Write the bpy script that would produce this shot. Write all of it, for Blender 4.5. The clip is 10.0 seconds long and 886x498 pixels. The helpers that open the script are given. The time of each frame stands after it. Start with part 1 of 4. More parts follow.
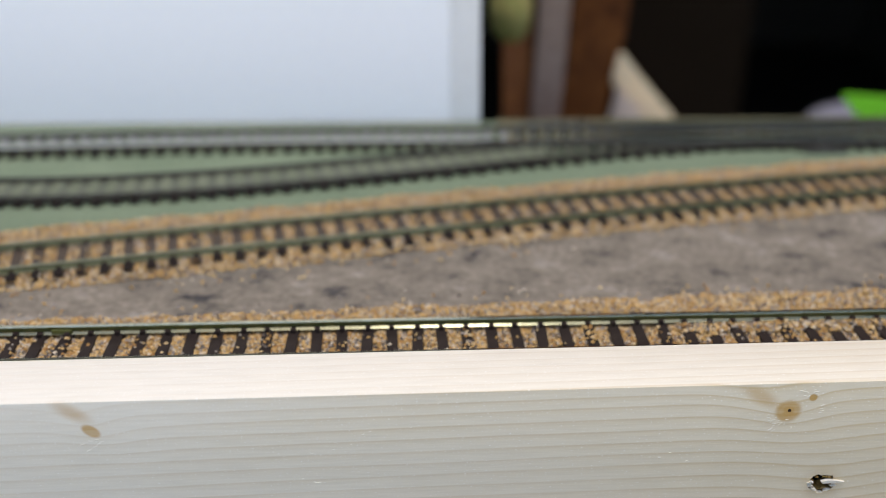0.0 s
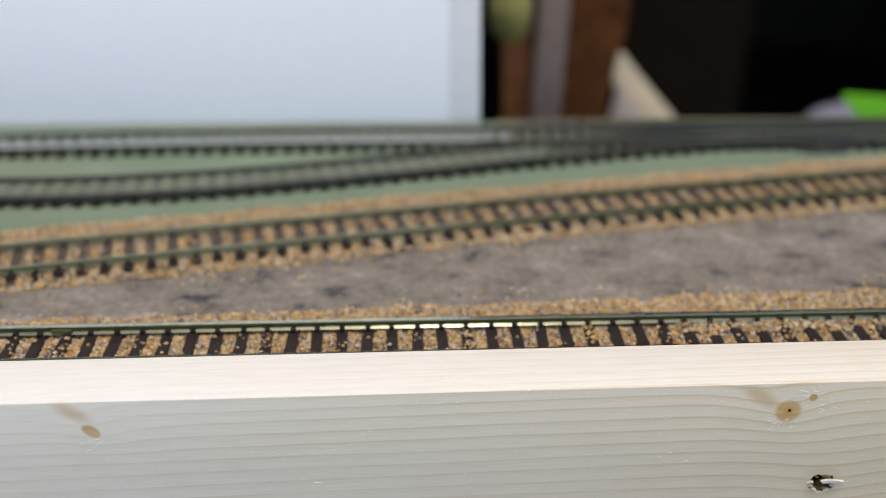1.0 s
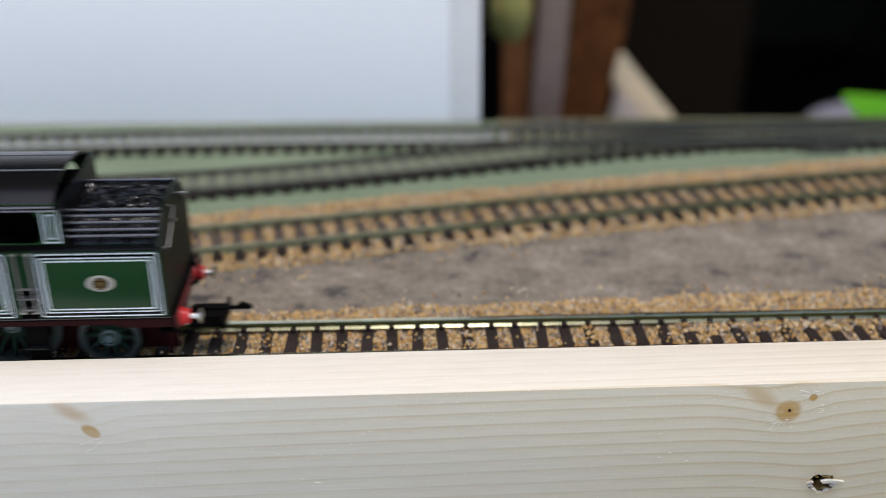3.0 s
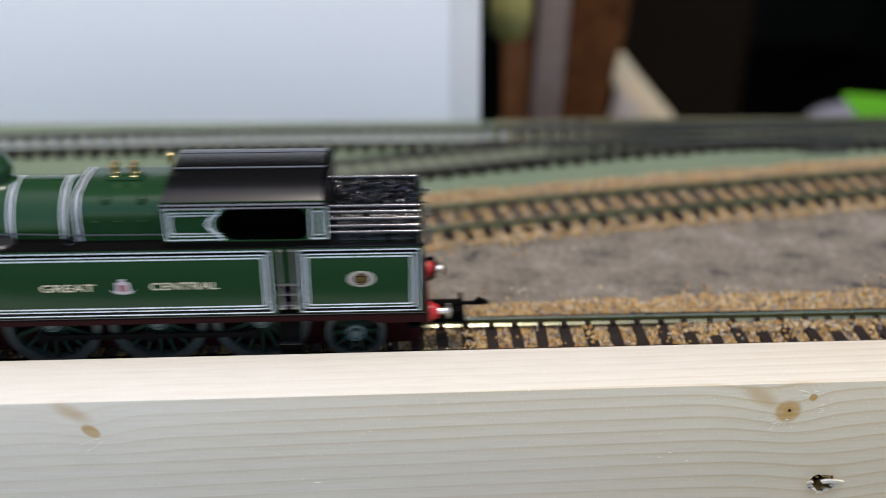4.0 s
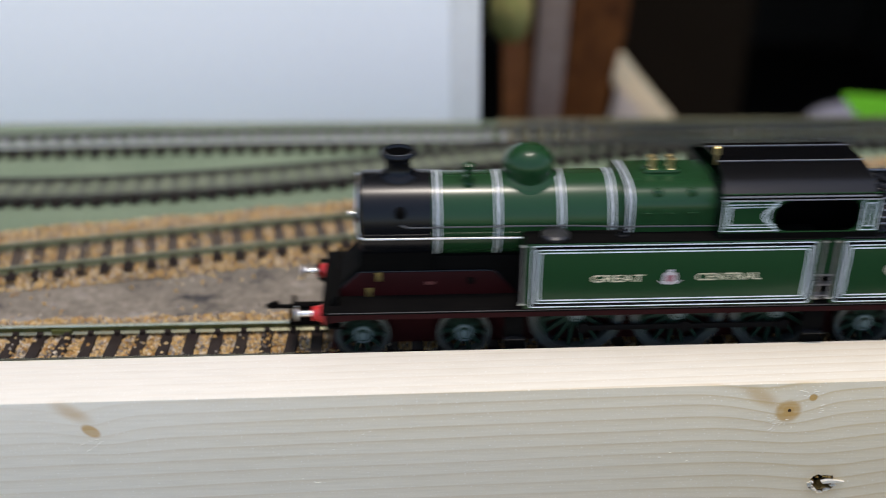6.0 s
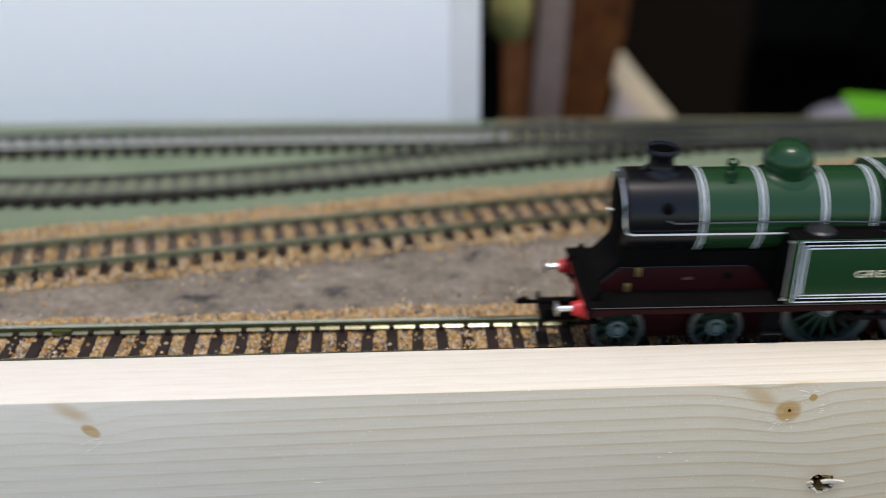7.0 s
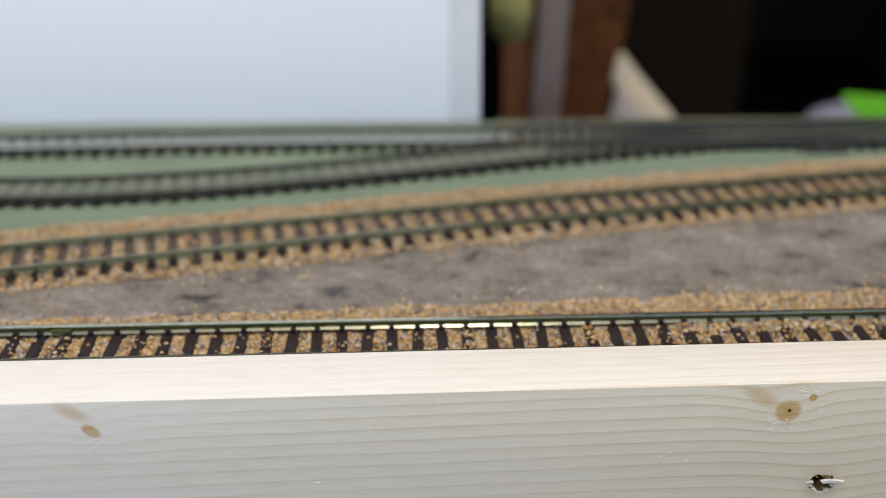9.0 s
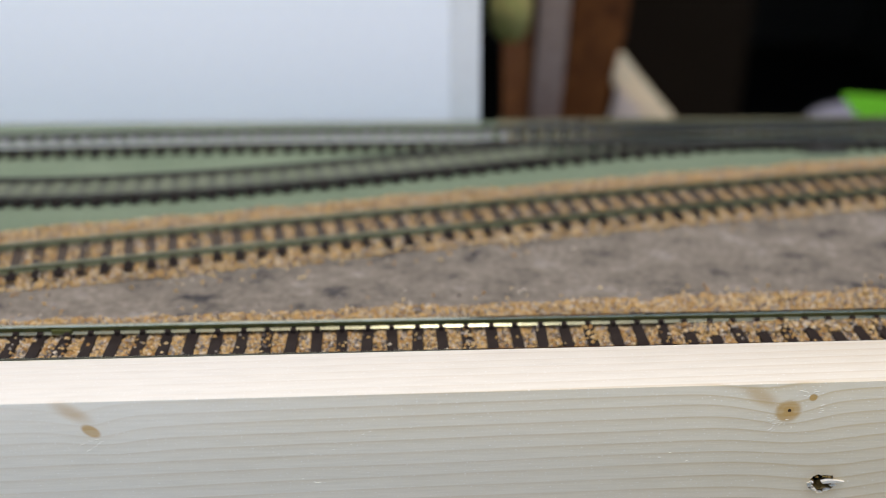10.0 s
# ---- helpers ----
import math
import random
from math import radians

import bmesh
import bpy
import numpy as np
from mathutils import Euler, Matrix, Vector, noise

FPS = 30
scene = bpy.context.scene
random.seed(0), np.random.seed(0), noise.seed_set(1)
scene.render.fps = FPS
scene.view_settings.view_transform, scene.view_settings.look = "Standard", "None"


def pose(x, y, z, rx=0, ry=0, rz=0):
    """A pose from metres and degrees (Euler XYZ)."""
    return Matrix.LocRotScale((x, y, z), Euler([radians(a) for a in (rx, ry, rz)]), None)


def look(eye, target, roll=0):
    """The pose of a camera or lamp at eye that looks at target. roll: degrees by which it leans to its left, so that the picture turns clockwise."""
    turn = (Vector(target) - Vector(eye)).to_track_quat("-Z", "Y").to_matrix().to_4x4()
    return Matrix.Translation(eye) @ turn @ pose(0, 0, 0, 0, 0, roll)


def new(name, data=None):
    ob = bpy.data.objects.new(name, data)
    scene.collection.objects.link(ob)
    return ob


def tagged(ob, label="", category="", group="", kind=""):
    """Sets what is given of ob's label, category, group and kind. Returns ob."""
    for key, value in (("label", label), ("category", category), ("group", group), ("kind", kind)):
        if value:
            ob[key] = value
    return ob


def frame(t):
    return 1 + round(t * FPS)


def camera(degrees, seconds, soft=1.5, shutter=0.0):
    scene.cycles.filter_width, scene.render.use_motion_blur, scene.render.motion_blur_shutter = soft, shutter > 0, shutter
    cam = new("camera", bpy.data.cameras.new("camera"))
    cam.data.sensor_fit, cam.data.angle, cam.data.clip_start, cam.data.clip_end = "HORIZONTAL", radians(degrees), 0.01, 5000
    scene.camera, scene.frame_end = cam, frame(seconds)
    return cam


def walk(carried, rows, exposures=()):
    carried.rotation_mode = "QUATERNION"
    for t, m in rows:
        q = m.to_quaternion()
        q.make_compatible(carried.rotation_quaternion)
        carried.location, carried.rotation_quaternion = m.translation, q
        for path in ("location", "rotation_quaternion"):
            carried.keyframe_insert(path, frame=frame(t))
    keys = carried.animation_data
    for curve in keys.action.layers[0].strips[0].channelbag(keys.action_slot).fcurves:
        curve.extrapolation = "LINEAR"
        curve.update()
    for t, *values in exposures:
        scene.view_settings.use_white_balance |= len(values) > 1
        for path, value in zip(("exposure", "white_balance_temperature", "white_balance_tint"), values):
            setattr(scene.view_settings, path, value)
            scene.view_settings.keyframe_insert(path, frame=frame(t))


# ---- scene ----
MM = 0.001

# ---- camera: on a small stand close to the edge of the layout, held still
EYE = Vector((0.0, -236.7, 145.1)) * MM
PITCH, YAW, ROLL = radians(26.79), radians(3.10), 0.704
AIM = Vector((math.sin(YAW) * math.cos(PITCH), math.cos(YAW) * math.cos(PITCH), -math.sin(PITCH)))
cam = camera(46.19, 10.0, soft=0.75, shutter=0.82)
cam.data.dof.use_dof = True
cam.data.dof.focus_distance = 0.254
cam.data.dof.aperture_fstop = 5.9
STAND = look(EYE, EYE + AIM, ROLL)
walk(cam, [(0.0, STAND), (10.0, STAND)], exposures=[(0.0, 0.97, 7130, 13), (10.0, 0.97, 7130, 13)])

# ---- daylight: high sun a little behind the layout, open sky
world = bpy.data.worlds.new("sky")
scene.world = world
world.use_nodes = True
wn = world.node_tree.nodes
sky = wn.new("ShaderNodeTexSky")
sky.sky_type, sky.sun_disc = "NISHITA", False
sky.sun_elevation, sky.sun_rotation = radians(84), radians(180)
wn["Background"].inputs["Strength"].default_value = 0.142
world.node_tree.links.new(sky.outputs[0], wn["Background"].inputs["Color"])
sun = new("sun", bpy.data.lights.new("sun", "SUN"))
sun.data.energy, sun.data.angle, sun.data.color = 1.04, radians(6.0), (1.0, 0.972, 0.94)
sun.matrix_world = look((0.053, -0.10, 1.0), (0, 0, 0))


# ---- materials
def mat(name, base, rough=0.5, metal=0.0, alt=None, big=60.0, small=900.0, amount=0.35, bump=0.0, coat=0.0, spec=0.5):
    """Principled surface, its colour varied at two scales towards alt, with fine relief."""
    m = bpy.data.materials.new(name)
    m.use_nodes = True
    nt = m.node_tree
    n, l = nt.nodes, nt.links
    b = n["Principled BSDF"]
    b.inputs["Roughness"].default_value, b.inputs["Metallic"].default_value = rough, metal
    b.inputs["Coat Weight"].default_value, b.inputs["Specular IOR Level"].default_value = coat, spec
    alt = alt or tuple(c * 0.7 for c in base)
    tc = n.new("ShaderNodeTexCoord")
    n1, n2 = n.new("ShaderNodeTexNoise"), n.new("ShaderNodeTexNoise")
    n1.inputs["Scale"].default_value, n2.inputs["Scale"].default_value = big, small
    n1.inputs["Detail"].default_value, n2.inputs["Detail"].default_value = 5, 3
    add = n.new("ShaderNodeMath")
    add.operation = "ADD"
    ramp = n.new("ShaderNodeMapRange")
    ramp.inputs["From Min"].default_value, ramp.inputs["From Max"].default_value = 0.75, 1.35
    ramp.inputs["To Max"].default_value = amount
    mix = n.new("ShaderNodeMix")
    mix.data_type = "RGBA"
    mix.inputs["A"].default_value, mix.inputs["B"].default_value = (*base, 1), (*alt, 1)
    for q in (n1, n2):
        l.new(tc.outputs["Object"], q.inputs["Vector"])
    l.new(n1.outputs["Fac"], add.inputs[0])
    l.new(n2.outputs["Fac"], add.inputs[1])
    l.new(add.outputs[0], ramp.inputs["Value"])
    l.new(ramp.outputs[0], mix.inputs["Factor"])
    l.new(mix.outputs["Result"], b.inputs["Base Color"])
    if bump:
        bp = n.new("ShaderNodeBump")
        bp.inputs["Strength"].default_value, bp.inputs["Distance"].default_value = 1.0, bump
        l.new(n2.outputs["Fac"], bp.inputs["Height"])
        l.new(bp.outputs[0], b.inputs["Normal"])
    return m


def ramp_node(n, stops):
    r = n.new("ShaderNodeValToRGB")
    e = r.color_ramp.elements
    while len(e) < len(stops):
        e.new(0.5)
    for q, (at, c) in zip(e, stops):
        q.position, q.color = at, (*c, 1)
    return r


def pine_material(name, knots):
    """Planed pine: late-wood lines along x that bend round the knots (x, z, reach in mm, depth of tone, lean)."""
    m = bpy.data.materials.new(name)
    m.use_nodes = True
    n, l = m.node_tree.nodes, m.node_tree.links
    b = n["Principled BSDF"]

    def math_node(op, a, c=None, d=None):
        q = n.new("ShaderNodeMath")
        q.operation = op
        for i, v in enumerate((a, c, d)):
            if v is None:
                continue
            if isinstance(v, (int, float)):
                q.inputs[i].default_value = v
            else:
                l.new(v, q.inputs[i])
        return q.outputs[0]

    tc, sep = n.new("ShaderNodeTexCoord"), n.new("ShaderNodeSeparateXYZ")
    l.new(tc.outputs["Object"], sep.inputs[0])
    x, y, z = sep.outputs
    stain, lift = 0.0, 0.0
    for kx, kz, reach, tone, lean in knots:
        dx = math_node("SUBTRACT", x, kx * MM)
        dz = math_node("SUBTRACT", z, kz * MM)
        dx = math_node("ADD", dx, math_node("MULTIPLY", dz, lean))
        d2 = math_node("ADD", math_node("MULTIPLY", dx, dx), math_node("MULTIPLY", dz, dz))
        disc = n.new("ShaderNodeMapRange")
        disc.interpolation_type = "SMOOTHSTEP"
        disc.inputs["From Min"].default_value, disc.inputs["From Max"].default_value = reach * (0.2 if tone < 0.55 else 0.68) * MM, reach * (1.5 if tone < 0.55 else 1.14) * MM
        disc.inputs["To Min"].default_value, disc.inputs["To Max"].default_value = 1.0, 0.0
        l.new(math_node("SQRT", d2), disc.inputs["Value"])
        near = disc.outputs[0]
        wide = math_node("POWER", 2.718, math_node("MULTIPLY", d2, -1.0 / (3.2 * reach * MM) ** 2))
        lift = math_node("ADD", math_node("MULTIPLY", wide, reach * 0.55 * MM), lift)
        stain = math_node("ADD", math_node("MULTIPLY", near, tone), stain)
    front = n.new("ShaderNodeMapRange")
    front.inputs["From Min"].default_value, front.inputs["From Max"].default_value = -8.9 * MM, -8.0 * MM
    front.inputs["To Min"].default_value, front.inputs["To Max"].default_value = 1.0, 0.0
    l.new(y, front.inputs["Value"])
    stain = math_node("MULTIPLY", stain, front.outputs[0])
    zz = math_node("ADD", z, math_node("MULTIPLY", lift, front.outputs[0]))
    zz = math_node("ADD", zz, math_node("MULTIPLY", x, -0.012))
    zz = math_node("ADD", zz, math_node("MULTIPLY", y, 1.15))
    comb = n.new("ShaderNodeCombineXYZ")
    l.new(math_node("MULTIPLY", x, 0.06), comb.inputs[0])
    l.new(math_node("MULTIPLY", y, 0.8), comb.inputs[1])
    l.new(zz, comb.inputs[2])
    wave = n.new("ShaderNodeTexWave")
    wave.wave_type, wave.bands_direction, wave.wave_profile = "BANDS", "Z", "SAW"
    for key, v in (("Scale", 88), ("Distortion", 4.6), ("Detail", 3), ("Detail Scale", 0.55), ("Detail Roughness", 0.55)):
        wave.inputs[key].default_value = v
    l.new(comb.outputs[0], wave.inputs["Vector"])
    late = ramp_node(n, [(0.0, (0.79, 0.72, 0.57)), (0.35, (0.78, 0.70, 0.54)), (0.74, (0.71, 0.60, 0.41)), (0.91, (0.58, 0.415, 0.19)), (1.0, (0.77, 0.69, 0.54))])
    l.new(wave.outputs["Fac"], late.inputs[0])
    # fibres, and pale specks for sparkle
    fib = n.new("ShaderNodeTexNoise")
    fm = n.new("ShaderNodeMapping")
    fm.inputs["Scale"].default_value = (90, 900, 1500)
    l.new(tc.outputs["Object"], fm.inputs[0])
    l.new(fm.outputs[0], fib.inputs["Vector"])
    fib.inputs["Scale"].default_value, fib.inputs["Detail"].default_value = 1.0, 4
    big = n.new("ShaderNodeTexNoise")
    bm_ = n.new("ShaderNodeMapping")
    bm_.inputs["Scale"].default_value = (8, 30, 45)
    l.new(tc.outputs["Object"], bm_.inputs[0])
    l.new(bm_.outputs[0], big.inputs["Vector"])
    big.inputs["Scale"].default_value = 1.0
    faint = n.new("ShaderNodeMix")
    faint.data_type = "RGBA"
    # pale sapwood, warmer and darker heartwood towards plus x
    warm = n.new("ShaderNodeMix")
    warm.data_type = "RGBA"
    warm.inputs["A"].default_value, warm.inputs["B"].default_value = (0.785, 0.732, 0.625, 1), (0.700, 0.575, 0.390, 1)
    reach = n.new("ShaderNodeMapRange")
    for key, v in (("From Min", -0.06), ("From Max", 0.13)):
        reach.inputs[key].default_value = v
    l.new(math_node("ADD", x, math_node("MULTIPLY_ADD", big.outputs["Fac"], 0.10, -0.05)), reach.inputs["Value"])
    l.new(math_node("MULTIPLY", reach.outputs[0], math_node("MULTIPLY_ADD", front.outputs[0], 0.65, 0.35)), warm.inputs["Factor"])
    l.new(warm.outputs["Result"], faint.inputs["A"])
    # the late wood is stronger towards plus x
    heart = n.new("ShaderNodeMapRange")
    for key, v in (("From Min", -0.10), ("From Max", 0.10), ("To Min", 0.55), ("To Max", 1.1)):
        heart.inputs[key].default_value = v
    l.new(x, heart.inputs["Value"])
    l.new(math_node("MULTIPLY", math_node("MULTIPLY", math_node("MULTIPLY_ADD", big.outputs["Fac"], 0.9, -0.04), heart.outputs[0]), math_node("MULTIPLY_ADD", front.outputs[0], 0.45, 0.55)), faint.inputs["Factor"])
    l.new(late.outputs[0], faint.inputs["B"])
    fleck = n.new("ShaderNodeMix")
    fleck.data_type, fleck.blend_type = "RGBA", "MULTIPLY"
    fleck.inputs["Factor"].default_value = 0.26
    l.new(faint.outputs["Result"], fleck.inputs["A"])
    fr = ramp_node(n, [(0.25, (0.72, 0.70, 0.66)), (0.6, (1.0, 1.0, 1.0))])
    l.new(fib.outputs["Fac"], fr.inputs[0])
    l.new(fr.outputs[0], fleck.inputs["B"])
    # small resin glints put into the wood as pale colour specks
    glint_spots, sm = n.new("ShaderNodeTexNoise"), n.new("ShaderNodeMapping")
    sm.inputs["Scale"].default_value = (1700, 2000, 2300)
    l.new(tc.outputs["Object"], sm.inputs[0])
    l.new(sm.outputs[0], glint_spots.inputs["Vector"])
    glint_spots.inputs["Scale"].default_value, glint_spots.inputs["Detail"].default_value = 1.0, 2
    sr = n.new("ShaderNodeMapRange")
    sr.inputs["From Min"].default_value, sr.inputs["From Max"].default_value = 0.63, 0.70
    sr.inputs["To Max"].default_value = 0.55
    l.new(glint_spots.outputs["Fac"], sr.inputs["Value"])
    glint_speck = n.new("ShaderNodeMix")
    glint_speck.data_type = "RGBA"
    glint_speck.inputs["B"].default_value = (0.92, 0.90, 0.86, 1)
    l.new(math_node("MULTIPLY", sr.outputs[0], math_node("MULTIPLY_ADD", front.outputs[0], 0.4, 0.6)), glint_speck.inputs["Factor"])
    l.new(fleck.outputs["Result"], glint_speck.inputs["A"])
    knot = n.new("ShaderNodeMix")
    knot.data_type = "RGBA"
    knot.inputs["B"].default_value = (0.50, 0.285, 0.075, 1)
    l.new(glint_speck.outputs["Result"], knot.inputs["A"])
    l.new(math_node("MINIMUM", math_node("MULTIPLY", stain, math_node("ADD", fib.outputs["Fac"], 0.65)), 0.92), knot.inputs["Factor"])
    l.new(knot.outputs["Result"], b.inputs["Base Color"])
    rr = n.new("ShaderNodeMapRange")
    rr.inputs["To Min"].default_value, rr.inputs["To Max"].default_value = 0.34, 0.62
    l.new(fib.outputs["Fac"], rr.inputs["Value"])
    l.new(rr.outputs[0], b.inputs["Roughness"])
    bp = n.new("ShaderNodeBump")
    bp.inputs["Strength"].default_value, bp.inputs["Distance"].default_value = 0.8, 0.00005
    l.new(fib.outputs["Fac"], bp.inputs["Height"])
    l.new(bp.outputs[0], b.inputs["Normal"])
    return m


def island_material(name, stops, rough=0.8):
    """Loose grains: one tone for each grain out of a set, with a little mottling."""
    m = bpy.data.materials.new(name)
    m.use_nodes = True
    n, l = m.node_tree.nodes, m.node_tree.links
    b = n["Principled BSDF"]
    g, r = n.new("ShaderNodeNewGeometry"), ramp_node(n, stops)
    r.color_ramp.interpolation = "CONSTANT"
    l.new(g.outputs["Random Per Island"], r.inputs[0])
    tc, no = n.new("ShaderNodeTexCoord"), n.new("ShaderNodeTexNoise")
    no.inputs["Scale"].default_value = 1300
    l.new(tc.outputs["Object"], no.inputs["Vector"])
    mx = n.new("ShaderNodeMix")
    mx.data_type, mx.blend_type = "RGBA", "MULTIPLY"
    mx.inputs["Factor"].default_value = 0.6
    l.new(r.outputs[0], mx.inputs["A"])
    rr = ramp_node(n, [(0.3, (0.62, 0.57, 0.52)), (0.65, (1.25, 1.21, 1.15))])
    l.new(no.outputs["Fac"], rr.inputs[0])
    l.new(rr.outputs[0], mx.inputs["B"])
    l.new(mx.outputs["Result"], b.inputs["Base Color"])
    b.inputs["Roughness"].default_value = rough
    return m


def ground_material(name, stops, scale, fine, bump, rough=0.9, stretch=(0.5, 1, 1)):
    """Painted scenic ground: patches of several tones, fine speckle, rough relief."""
    m = bpy.data.materials.new(name)
    m.use_nodes = True
    n, l = m.node_tree.nodes, m.node_tree.links
    b = n["Principled BSDF"]
    tc, mp = n.new("ShaderNodeTexCoord"), n.new("ShaderNodeMapping")
    mp.inputs["Scale"].default_value = stretch
    l.new(tc.outputs["Object"], mp.inputs[0])
    a, c, r = n.new("ShaderNodeTexNoise"), n.new("ShaderNodeTexNoise"), ramp_node(n, stops)
    a.inputs["Scale"].default_value, a.inputs["Detail"].default_value, a.inputs["Roughness"].default_value = scale, 7, 0.62
    a.inputs["Distortion"].default_value = 0.2
    c.inputs["Scale"].default_value, c.inputs["Detail"].default_value = fine, 4
    l.new(mp.outputs[0], a.inputs["Vector"])
    l.new(tc.outputs["Object"], c.inputs["Vector"])
    l.new(a.outputs["Fac"], r.inputs[0])
    mx = n.new("ShaderNodeMix")
    mx.data_type, mx.blend_type = "RGBA", "MULTIPLY"
    mx.inputs["Factor"].default_value = 0.7
    rr = ramp_node(n, [(0.3, (0.6, 0.6, 0.6)), (0.7, (1.2, 1.2, 1.2))])
    l.new(c.outputs["Fac"], rr.inputs[0])
    l.new(r.outputs[0], mx.inputs["A"])
    l.new(rr.outputs[0], mx.inputs["B"])
    l.new(mx.outputs["Result"], b.inputs["Base Color"])
    b.inputs["Roughness"].default_value, b.inputs["Specular IOR Level"].default_value = rough, 0.15
    bp = n.new("ShaderNodeBump")
    bp.inputs["Strength"].default_value, bp.inputs["Distance"].default_value = 1.0, bump
    l.new(c.outputs["Fac"], bp.inputs["Height"])
    l.new(bp.outputs[0], b.inputs["Normal"])
    return m


KNOTS = [(-70.6, -2.2, 2.0, 0.66, 0.5), (-74.4, 3.2, 3.0, 0.42, 0.95), (94.8, -2.05, 3.4, 0.66, 0.0), (94.9, -2.0, 1.3, 0.3, 0.0), (87.6, 2.4, 3.2, 0.46, 1.0), (100.4, 1.75, 1.1, 0.8, 0.0), (107.1, -24.5, 4.6, 0.30, 0.0)]
PINE = pine_material("planed_pine", KNOTS)
PLY = mat("plywood", (0.42, 0.30, 0.17), 0.7, alt=(0.30, 0.2, 0.1), bump=0.0001)
GREY_EARTH = ground_material("grey_earth", [(0.33, (0.060, 0.055, 0.053)), (0.41, (0.168, 0.143, 0.111)), (0.50, (0.208, 0.176, 0.136)), (0.60, (0.240, 0.203, 0.157)), (0.73, (0.35, 0.315, 0.27))], 92, 420, 0.0006, stretch=(0.75, 1, 1))
GREEN_MAT = ground_material("green_scatter", [(0.3, (0.155, 0.202, 0.126)), (0.7, (0.208, 0.254, 0.164))], 30, 1300, 0.0003)
BALLAST = island_material("ballast_grain", [(0.0, (0.44, 0.27, 0.09)), (0.20, (0.57, 0.37, 0.14)), (0.36, (0.38, 0.20, 0.06)), (0.48, (0.60, 0.44, 0.22)), (0.64, (0.27, 0.23, 0.19)), (0.80, (0.13, 0.105, 0.085)), (0.90, (0.56, 0.48, 0.36))])
GLUE = ground_material("ballast_bed", [(0.3, (0.12, 0.085, 0.05)), (0.7, (0.27, 0.18, 0.09))], 260, 1200, 0.0004, stretch=(1, 1, 1))
SLEEPER = mat("sleeper_plastic", (0.016, 0.010, 0.008), 0.6, alt=(0.036, 0.024, 0.018), big=200, small=2000, amount=0.8, bump=0.00008, spec=0.25)
RAIL_FOOT = mat("nickel_rail_foot", (0.21, 0.215, 0.145), 0.13, metal=0.8, alt=(0.16, 0.165, 0.10), big=40, small=500, amount=0.6)
OLIVE_FOOT = mat("olive_rail_foot", (0.15, 0.16, 0.085), 0.4, metal=0.2, alt=(0.075, 0.08, 0.035), big=60, small=900, amount=0.9)
RAIL_HEAD = mat("nickel_rail", (0.70, 0.67, 0.50), 0.17, metal=1.0, alt=(0.46, 0.43, 0.28), big=40, small=500, amount=0.7)
RAIL_SIDE = mat("tarnished_rail", (0.125, 0.135, 0.036), 0.4, metal=0.2, alt=(0.065, 0.070, 0.018), big=60, small=900, amount=0.9)
RAIL_OLIVE = mat("olive_rail", (0.105, 0.105, 0.032), 0.4, metal=0.1, alt=(0.06, 0.06, 0.018), big=60, small=900, amount=0.9)
OLIVE_HEAD = mat("olive_rail_head", (0.30, 0.31, 0.20), 0.3, metal=0.8, alt=(0.15, 0.15, 0.08), big=60, small=900, amount=0.9)
RAIL_OLD = mat("dull_rail", (0.050, 0.048, 0.034), 0.5, metal=0.15, alt=(0.025, 0.024, 0.016), big=60, small=900, amount=0.9)
WHITE_BOARD = mat("white_board", (0.80, 0.80, 0.79), 0.5, alt=(0.72, 0.72, 0.72), big=6, small=300, amount=0.4)
BOARD_EDGE = mat("board_edge", (0.70, 0.69, 0.66), 0.6, alt=(0.5, 0.48, 0.44), big=30, small=300)
STAINED = mat("stained_timber", (0.36, 0.125, 0.032), 0.6, alt=(0.13, 0.040, 0.012), big=14, small=160, amount=0.9, bump=0.0002)
GREYED = mat("greyed_timber", (0.33, 0.23, 0.175), 0.75, alt=(0.20, 0.13, 0.095), big=14, small=160, amount=0.9, bump=0.0002)
GREY_PAINT = mat("grey_paint", (0.74, 0.63, 0.50), 0.7, alt=(0.6, 0.22, 0.2), big=14, small=160)
STAINED_DARK = mat("dark_stained_timber", (0.20, 0.070, 0.020), 0.6, alt=(0.055, 0.018, 0.008), big=22, small=120, amount=1.0, bump=0.0002, spec=0.05)
PALE = mat("pale_timber", (0.86, 0.71, 0.46), 0.6, alt=(0.74, 0.56, 0.33), big=14, small=200, amount=0.7)
# near-black puts the shade inside the shed into its surfaces and the floor
DARK = mat("shed_shade", (0.006, 0.004, 0.003), 0.9, alt=(0.003, 0.002, 0.0015), big=6, small=80, amount=0.9)
CONCRETE = mat("floor_shade", (0.016, 0.013, 0.011), 0.95, alt=(0.008, 0.007, 0.006), big=8, small=200, bump=0.0005, spec=0.05)
GREY_CLOTH = mat("grey_cloth", (0.20, 0.20, 0.24), 0.8, alt=(0.14, 0.14, 0.17), big=60, small=600)
NEON = mat("neon_card", (0.28, 0.90, 0.04), 0.5, alt=(0.25, 0.82, 0.04), big=30, small=300)
TENNIS = mat("yellow_green_felt", (0.36, 0.25, 0.085), 0.9, alt=(0.20, 0.25, 0.06), big=45, small=400, amount=1.0)
GREEN = mat("loco_green", (0.0125, 0.050, 0.0175), 0.235, alt=(0.011, 0.043, 0.0150), big=90, small=1500, amount=0.5, spec=0.28)
BLACK = mat("loco_black", (0.004, 0.0046, 0.006), 0.26, alt=(0.006, 0.0065, 0.008), big=120, small=1800, amount=0.6, spec=0.25)
